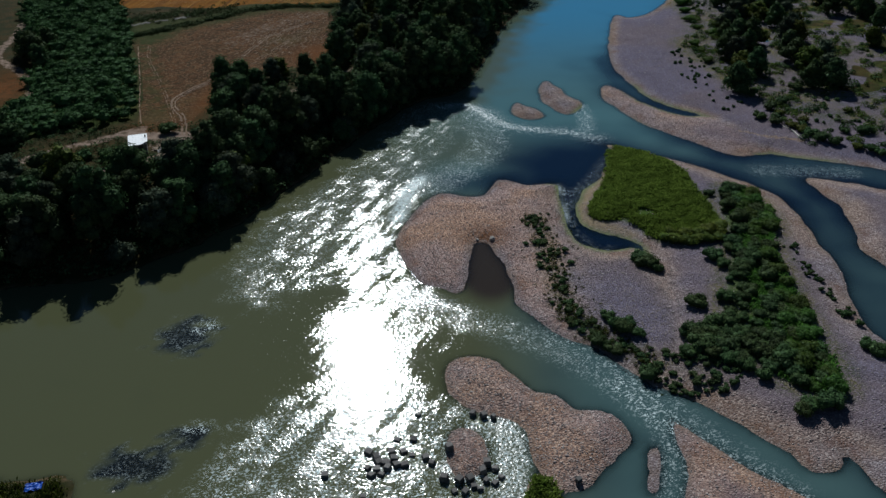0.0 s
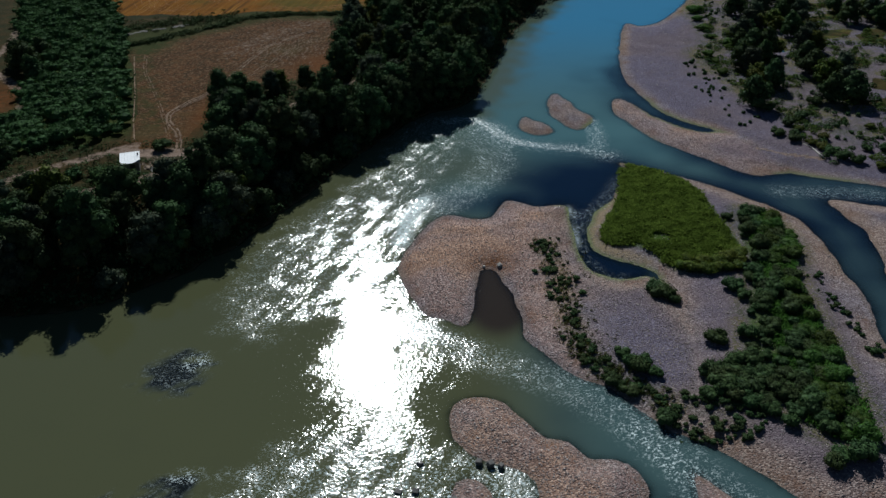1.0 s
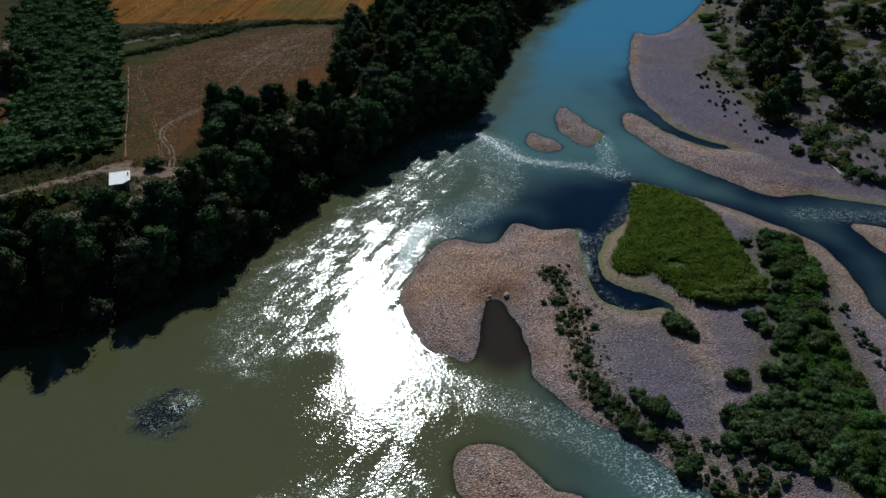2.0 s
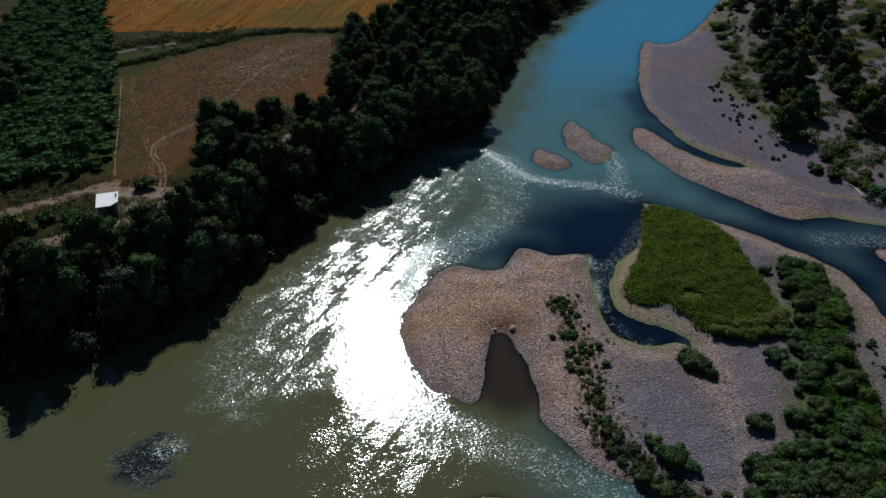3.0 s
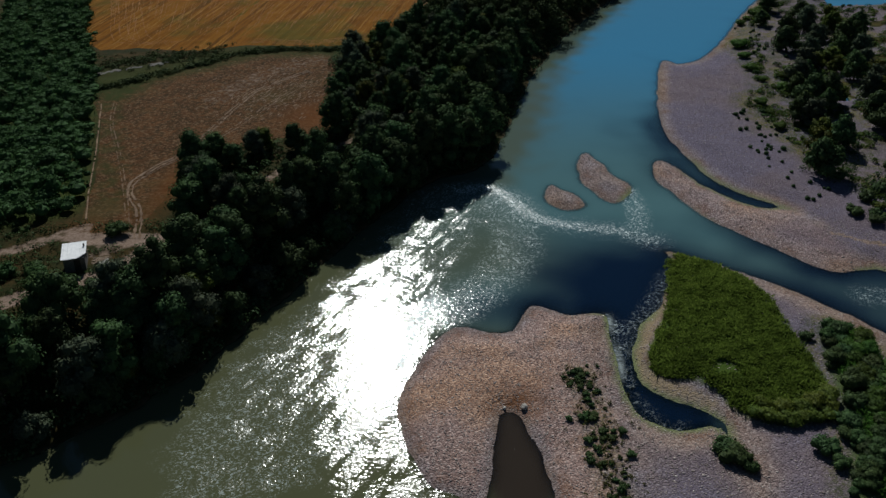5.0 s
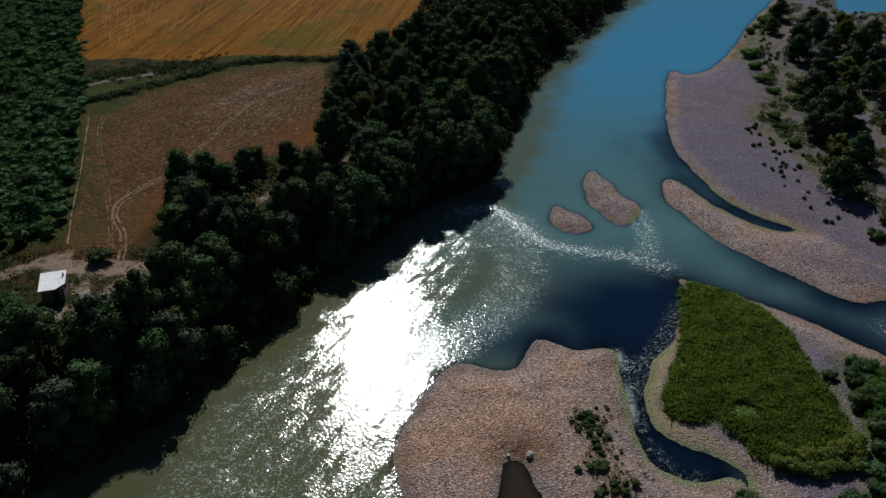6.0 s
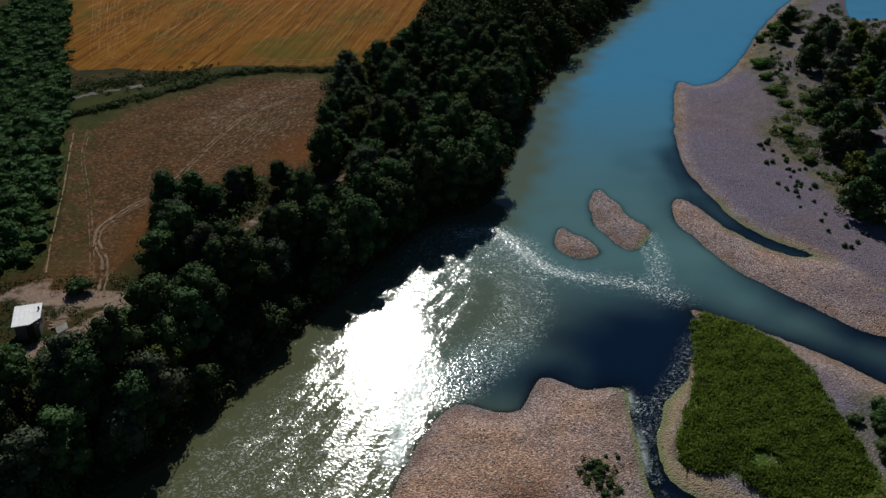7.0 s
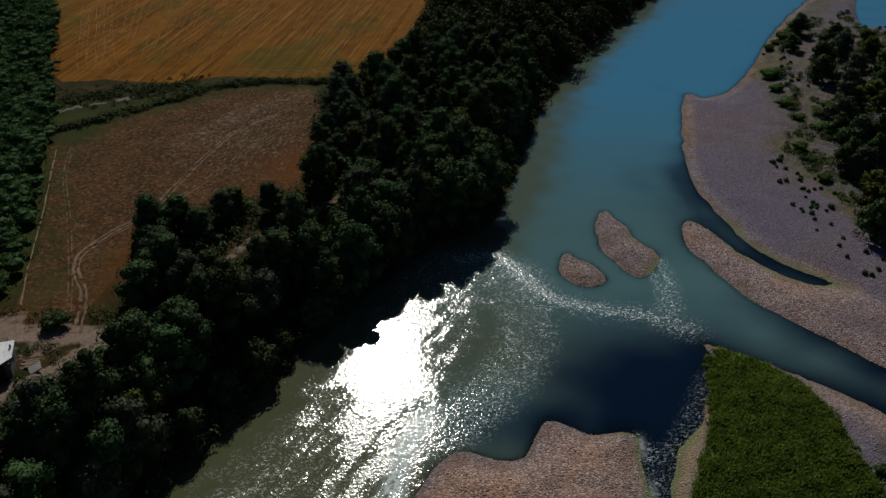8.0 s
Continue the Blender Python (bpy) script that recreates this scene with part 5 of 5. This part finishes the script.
def cobbles(name, lines, count, label, seed):
    """Loose rounded stones over gravel, each a squashed eight-sided lump."""
    r = np.random.RandomState(seed)
    pts = []
    for line, share in lines:
        n = int(count * share)
        lo, hi = line.min(0), line.max(0)
        lo, hi = np.maximum(lo, (-20, 60)), np.minimum(hi, (95, 275))
        x, y = r.uniform(lo[0], hi[0], n * 3), r.uniform(lo[1], hi[1], n * 3)
        k = distance(line, x, y) > 0.15
        pts += list(zip(x[k][:n], y[k][:n]))
    p = np.array(height_at(pts))
    n = len(p)
    base = np.array([(1, 0, 0), (0, 1, 0), (-1, 0, 0), (0, -1, 0), (0, 0, 1), (0, 0, -1)], float)
    s = r.gamma(2.5, 0.019, n)[:, None, None] + 0.04
    shape = base[None] * r.uniform(0.7, 1.3, (n, 6, 1)) * np.array([1, 1, 0.38]) * s
    a = r.uniform(0, 6.28, n)
    c, si = np.cos(a)[:, None], np.sin(a)[:, None]
    vx = shape[:, :, 0] * c - shape[:, :, 1] * si
    vy = shape[:, :, 0] * si + shape[:, :, 1] * c
    v = np.stack([vx, vy, shape[:, :, 2]], 2) + p[:, None, :] + np.array([0, 0, 0.015])
    tri = np.array([(0, 1, 4), (1, 2, 4), (2, 3, 4), (3, 0, 4), (1, 0, 5), (2, 1, 5), (3, 2, 5), (0, 3, 5)])
    f = (np.arange(n)[:, None, None] * 6 + tri[None]).reshape(-1, 3)
    me = bpy.data.meshes.new(name)
    me.vertices.add(n * 6)
    me.vertices.foreach_set("co", np.ascontiguousarray(v, dtype=np.float32).ravel())
    me.loops.add(f.size)
    me.loops.foreach_set("vertex_index", f.ravel().astype(np.int32))
    me.polygons.add(len(f))
    me.polygons.foreach_set("loop_start", np.arange(0, f.size, 3, dtype=np.int32))
    me.update()
    me.validate()
    me.materials.append(STONE)
    return tagged(new(name, me), label, "cobbles", kind="stuff")


cobbles("cobbles", [(GRAVEL_HEAD, 0.42), (GRASS_ISLAND, 0.36), (LOWER_BAR, 0.12), (BLOCK_BAR, 0.02), (SIDE_BAR, 0.06)], 34000,
        "loose pinkish grey river cobbles on the island", 71)
cobbles("far_cobbles", [(EAST_LAND, 0.6), (LONG_BAR, 0.22), (ISLET, 0.06), (SMALL_ISLET, 0.03), (RIGHT_BAR, 0.09)], 16000,
        "loose purplish grey cobbles on the eastern gravel bars", 72)


# ---- concrete blocks, stones, driftwood ----
blocks = [(-6.1, 82.3), (-4.2, 82.3), (-5.3, 80.2), (-4.3, 79.6), (-2.7, 79.1), (-1.9, 78.1), (-8.4, 79.3), (-8.1, 78.4), (-7.2, 78.3), (-6.7, 80.2),
          (-6.4, 79), (-7, 77.4), (-6.0, 77.9), (-5, 77.9), (-9.4, 80.1), (-9.3, 77.5), (-8.3, 77.2), (-7.7, 76.4), (-8.8, 76.3), (-14.1, 76.4),
          (-3.8, 86.8), (3, 86.8), (4.3, 86.4), (5.5, 86.1), (0.1, 80.4), (4.4, 77.9), (3.9, 76.6), (5.3, 77), (6, 75.7), (5.2, 74.8), (4.2, 75.1),
          (2.4, 75.4), (2.8, 74.3), (3.5, 73.9), (-0.5, 75.5), (1.2, 75.2), (0.6, 73.6), (1.8, 73.4), (-9.5, 73), (14.5, 74.7)]
brng = random.Random(8)
for i, (x, y, z) in enumerate(height_at(blocks)):
    s = brng.uniform(0.62, 0.9)
    bm = box_bm((s, s * brng.uniform(0.85, 1.1), s * brng.uniform(0.8, 1.05)), 0.05, jitter=0.05, rng=brng)
    me = bpy.data.meshes.new("concrete_block")
    bm.to_mesh(me)
    bm.free()
    me.materials.append(CONCRETE)
    ob = new("concrete_block", me)
    ob.matrix_world = pose(x, y, max(z, -0.35) + s * 0.42, brng.uniform(-12, 12), brng.uniform(-12, 12), brng.uniform(0, 90))
    tagged(ob, "weathered grey concrete block lying in the rapids", "concrete block", "concrete blocks in the rapids")


def boulder(name, x, y, size, mat, label, category, seed, squash=0.7):
    r = random.Random(seed)
    bm = bmesh.new()
    bmesh.ops.create_icosphere(bm, subdivisions=2, radius=1)
    for v in bm.verts:
        k = 1 + 0.28 * noise.noise(v.co * 1.4 + Vector((seed, 0, 0)))
        v.co = Vector((v.co.x * size * k, v.co.y * size * 0.8 * k, v.co.z * size * squash * k))
    me = bpy.data.meshes.new(name)
    bm.to_mesh(me)
    bm.free()
    me.materials.append(mat)
    ob = new(name, me)
    z = height_at([(x, y)])[0][2]
    ob.matrix_world = pose(x, y, z + size * squash * 0.5, 0, 0, r.uniform(0, 360))
    return tagged(ob, label, category)


boulder("pale_boulder", 7.5, 131.6, 0.55, PALE_STONE, "pale white boulder at the head of the still inlet", "boulder", 3)
boulder("pale_boulder", 5.0, 131.6, 0.28, PALE_STONE, "small pale stone at the rim of the inlet", "boulder", 4)
boulder("pale_boulder", -37.6, 74.3, 0.35, PALE_STONE, "pale stone at the near bank", "boulder", 5)
boulder("pale_boulder", -36.8, 73.6, 0.3, PALE_STONE, "pale stone at the near bank", "boulder", 6)

lv, lf = tube([(70.6, 178, 1.25), (71.5, 176.3, 1.2), (71.9, 175, 1.1), (72.1, 173.2, 1.05), (72.3, 170.7, 1.0)], [0.05, 0.12, 0.16, 0.2, 0.24], 7)
v2, f2 = tube([(71.8, 175.4, 1.15), (71.0, 175.9, 1.6), (70.4, 176.2, 2.0)], [0.1, 0.07, 0.03], 6)
lf += [tuple(q + len(lv) for q in f) for f in f2]
log_z = height_at([(71.9, 174.5)])[0][2]
log = new("driftwood_log", mesh_from("driftwood_log", [Vector((a[0], a[1], a[2] - 1.0 + log_z)) for a in lv + v2], lf, DRIFT, True))
tagged(log, "bleached branching driftwood log on the gravel", "driftwood")

# ---- wheel ruts, windrows and the dry ditch ----
EARTH = plain("pale_dry_earth", (0.16, 0.098, 0.056), (0.29, 0.195, 0.125), 0.9, 0.95, 0.03)
STRAW = plain("dry_straw", (0.20, 0.082, 0.008), (0.29, 0.13, 0.018), 0.6, 0.9, 0.03)
DRY_BED = plain("dry_grey_silt", (0.10, 0.095, 0.08), (0.21, 0.195, 0.17), 0.7, 0.95, 0.03)


def strip(line, width, lift, rng, ragged=0.3, gaps=0.0):
    """Quads of a ragged strip that lies on the ground along a line."""
    line = np.asarray(line, float)
    way = np.gradient(line, axis=0)
    way /= np.linalg.norm(way, axis=1)[:, None]
    side = np.stack([way[:, 1], -way[:, 0]], 1)
    half = width / 2 * (1 + ragged * rng.uniform(-1, 1, (len(line), 2)))
    l, r = line - side * half[:, :1], line + side * half[:, 1:]
    z = TERRACE + 0.3 + 0.15 * wobble(line[:, 0], line[:, 1], 11, 6) + lift
    l3, r3 = np.column_stack([l, z]), np.column_stack([r, z])
    q = np.stack([l3[:-1], r3[:-1], r3[1:], l3[1:]], 1)
    return q[rng.uniform(size=len(q)) > gaps]


def dense(points, step):
    """A smooth line with a point about every step metres."""
    line = spline(points, False, 12)
    length = np.concatenate([[0], np.cumsum(np.linalg.norm(np.diff(line, axis=0), axis=1))])
    at = np.arange(0, length[-1], step)
    return np.stack([np.interp(at, length, line[:, i]) for i in (0, 1)], 1)


def beside(line, off):
    way = np.gradient(line, axis=0)
    way /= np.linalg.norm(way, axis=1)[:, None]
    return line + np.stack([way[:, 1], -way[:, 0]], 1) * off


srng = np.random.RandomState(19)
main = dense([(-51.3, 166.4), (-53.9, 175.6), (-58.5, 186.9), (-52.3, 201.8), (-49.7, 217.3), (-45.6, 235.7), (-36.3, 247.7)], 0.8)
ruts = [strip(beside(main, o), 0.36, 0.07, srng, 0.9, 0.12) for o in (-0.8, -0)]
fork = dense([(-58.5, 187.9), (-48.2, 207.4), (-41.1, 226.9), (-35.9, 238.2)], 0.8)
ruts += [strip(beside(fork, o), 0.2, 0.07, srng, 0.9, 0.25) for o in (-0.8, -0)]
side_track = dense([(-52.9, 166.4), (-57, 178.7), (-64.7, 198.2), (-72.2, 215.6), (-75.9, 229)], 0.8)
ruts += [strip(beside(side_track, o), 0.13, 0.07, srng, 0.85, 0.4) for o in (-0.7, -0.1)]
for i in range(460):
    c = np.array([-43.1, 235.1]) + srng.normal(size=2) * np.array([6.5, 8])
    ruts.append(strip(c + np.array([0.35, 0.94]) * np.linspace(0, srng.uniform(0.4, 1.3), 4)[:, None], srng.uniform(0.08, 0.28), 0.06, srng, 0.7))
tagged(new("wheel_ruts", quads_mesh("wheel_ruts", np.concatenate(ruts), EARTH)), "pale dry wheel ruts across the fallow field", "track", kind="stuff")
edge = dense([(-61.1, 169.5), (-65.7, 183.8), (-69.8, 198.2), (-74.9, 214.6), (-79, 227.9)], 0.9)
tagged(new("field_path", quads_mesh("field_path", strip(edge, 0.24, 0.08, srng, 0.5, 0.08), EARTH)), "thin pale path along the field edge", "path", kind="structure")
bed = dense([(-88.3, 246.9), (-83.1, 250), (-78, 253.1), (-71.8, 256.7)], 0.8)
tagged(new("dry_ditch", quads_mesh("dry_ditch", strip(bed, 1.5, 0.06, srng, 0.9, 0.15), DRY_BED)), "dry grey silt bed of a field ditch", "ditch", kind="structure")
rows = []
for i in range(150):
    k = i / 149
    x0, y0 = -93.4 + 76 * k + srng.normal() * 0.25, 272 + 4 * k * k + srng.uniform(0, 6)
    a = radians(-18 + 33 * k)
    n = int(srng.uniform(8, 70))
    skip = srng.uniform(0, 40)
    rows.append(strip(np.array([x0, y0]) + np.array([math.sin(a), math.cos(a)]) * (skip + np.linspace(0, n * 1.5, n + 3)[:, None]), srng.uniform(0.04, 0.11), 0.07, srng, 0.85, 0.3))
for i in range(5):
    rows.append(strip(dense([(-114.9 + 2.2 * i, 337.7), (-102.6 + 2.2 * i, 302.8), (-94.4 + 2.2 * i, 279.2 + 0.5 * i), (-88.3 + 1.8 * i, 272.6 + 0.7 * i), (-73.9, 269.5 + 0.8 * i)], 1.2), 0.11, 0.08, srng, 0.85, 0.2))
for i in range(5):
    rows.append(strip(dense([(-55.4, 272 + 0.9 * i), (-37, 270 + 0.9 * i), (-19.5, 278.2 + 0.8 * i)], 1.2), 0.15, 0.08, srng, 0.85, 0.15))
tagged(new("straw_rows", quads_mesh("straw_rows", np.concatenate(rows), STRAW)), "pale straw windrows in the harvested field", "straw", kind="stuff")
# weeds round the yard and along the road
clumps = []
wx, wy = jittered((-98, 141, -41, 172), 1.5, srng)
gap = np.minimum.reduce([distance(l, wx, wy, False) - w for w, l, k in TRACKS])
keep = (gap > -0.3) & (distance(LEFT_BANK, wx, wy) > 8) & (np.hypot(wx + 57.9, wy - 158.2) > 3.2) & (np.hypot(wx + 54.4, wy - 159.2) > 2.2) & (wobble(wx, wy, 5, 71) > -0.25)
for x, y, z in height_at(list(zip(wx[keep], wy[keep]))):
    h = far_rng.uniform(0.3, 1.1)
    clumps.append(leaf_cloud([(x, y, z + h * 0.3, 0.8, 0.8, h * 0.7)], 30, 0.34, far_rng, 0.1))
tagged(new("yard_weeds", quads_mesh("yard_weeds", np.concatenate(clumps), LEAF_SHRUB)), "rough green weeds round the hut and track", "weeds", kind="stuff")

# ---- hut beside the farm track ----
hut = tagged(new("hut"), "small block hut with a white lean-to roof", "hut")
hut.matrix_world = pose(-58.1, 158.1, TERRACE + 0.3, 0, 0, 17)
bm = box_bm((3.0, 4.0, 2.3), 0.02, (0, 0, 1.0))
part("wall", bm, RENDER_GREY, hut, "grey block walls")
bm = bmesh.new()
outline = [(-1.75, -2.35), (0.5, -2.35), (1.75, -1.2), (1.75, 2.3), (-1.75, 2.3)]
low = [bm.verts.new((x, y, 2.32 + 0.07 * (y + 2.35) - 0.03)) for x, y in outline]
top = [bm.verts.new((x, y, 2.40 + 0.07 * (y + 2.35) - 0.03)) for x, y in outline]
bm.faces.new(top)
bm.faces.new(low[::-1])
for i in range(5):
    bm.faces.new((low[i], low[(i + 1) % 5], top[(i + 1) % 5], top[i]))
roof = part("roof", bm, ROOF_WHITE, hut, "white painted sheet roof with a cut corner")
for i in range(6):
    bm = box_bm((0.035, 3.4, 0.03), 0.0, (-1.45 + 0.58 * i, 0.55, 0))
    for v in bm.verts:
        v.co.z += 2.39 + 0.07 * (v.co.y + 2.35)
    part("seam", bm, ROOF_WHITE, roof)
vent = bmesh.new()
bmesh.ops.create_cone(vent, segments=14, radius1=0.13, radius2=0.12, depth=0.45, cap_ends=True, matrix=Matrix.Translation((1.4, 0.9, 2.75)))
part("vent_pipe", vent, DARK_STEEL, hut, "short dark vent pipe through the roof")
part("door", box_bm((0.9, 0.06, 1.9), 0.01, (0.4, -2.03, 0.95)), DARK_STEEL, hut, "dark steel door")
part("window", box_bm((0.06, 0.8, 0.6), 0.01, (1.52, 0.4, 1.35)), DARK_STEEL, hut, "small dark window")

pile = tagged(new("timber_pile"), "stack of weathered timber beams on bare earth", "timber pile")
pile.matrix_world = pose(-55.0, 159.6, TERRACE + 0.3, 0, 0, 14)
for i in range(9):
    bm = box_bm((brng.uniform(1.6, 2.6), 0.22, 0.16), 0.015, (brng.uniform(-0.2, 0.2), -1.2 + 0.34 * (i % 6), 0.1 + 0.17 * (i // 6)))
    part("beam", bm, OLD_WOOD, pile)
slab = new("broken_slab", bpy.data.meshes.new("broken_slab"))
bm = box_bm((1.5, 1.1, 0.14), 0.02, jitter=0.08, rng=brng)
bm.to_mesh(slab.data)
bm.free()
slab.data.materials.append(PALE_STONE)
slab.matrix_world = pose(-53.9, 158.1, TERRACE + 0.62, 14, -18, 30)
tagged(slab, "pale broken concrete slab tilted on rubble", "slab")
place_all([make_shrub(91, 1.9, 1.7, LEAF_REED, 520, 0.35, 8), make_shrub(92, 1.7, 1.4, LEAF_REED, 480, 0.35, 7)],
          height_at([(-55.4, 168), (-58.9, 153), (-62.1, 154.1), (-45.2, 164.8), (-63.6, 156.1), (-67.7, 155.6), (-71.8, 154.1), (-50.3, 152.5), (-52.9, 151.2)]),
          "leafy green bush beside the farm track", "shrub", "bushes by the track", rng, (0.85, 1.15))

# ---- near bank ----
bm = bmesh.new()
bmesh.ops.create_grid(bm, x_segments=14, y_segments=10, size=0.5)
for v in bm.verts:
    v.co = Vector((v.co.x * 1.9, v.co.y * 1.3, 0.22 + 0.22 * noise.noise(v.co * 4.3) + 0.25 * max(0, 0.4 - v.co.length)))
bmesh.ops.solidify(bm, geom=bm.faces[:], thickness=0.03)
me = bpy.data.meshes.new("tarpaulin")
bm.to_mesh(me)
bm.free()
me.materials.append(BLUE_SHEET)
tarp = new("tarpaulin", me)
tz = height_at([(-46.6, 74.6)])[0][2]
tarp.matrix_world = pose(-46.6, 74.6, tz, 0, 0, 12)
tagged(tarp, "crumpled blue tarpaulin on the near bank", "tarpaulin")
nx, ny = jittered((-56, 70, -41, 77), 0.4, rng, 0.5)
keep = (distance(NEAR_BANK, nx, ny) > 0.3) & (np.hypot(nx + 46.6, ny - 74.6) > 1.2)
pts = height_at(list(zip(nx[keep], ny[keep])))
bank_grass = new("bank_grass", quads_mesh("bank_grass", blades(pts, 0.5, 0.09, 5, rng, 0.15), LEAF_OLIVE))
tagged(bank_grass, "rough olive green grass on the near bank", "grass", kind="stuff")
nx, ny = jittered((6, 66, 13, 77), 0.3, rng, 0.5)
keep = distance(GREEN_TIP, nx, ny) > 0.1
pts = height_at(list(zip(nx[keep], ny[keep])))
tip_grass = new("tip_grass", quads_mesh("tip_grass", blades(pts, 0.6, 0.1, 6, rng, 0.15), LEAF_GRASS))
tagged(tip_grass, "bright green weeds on a small spit", "grass", kind="stuff")
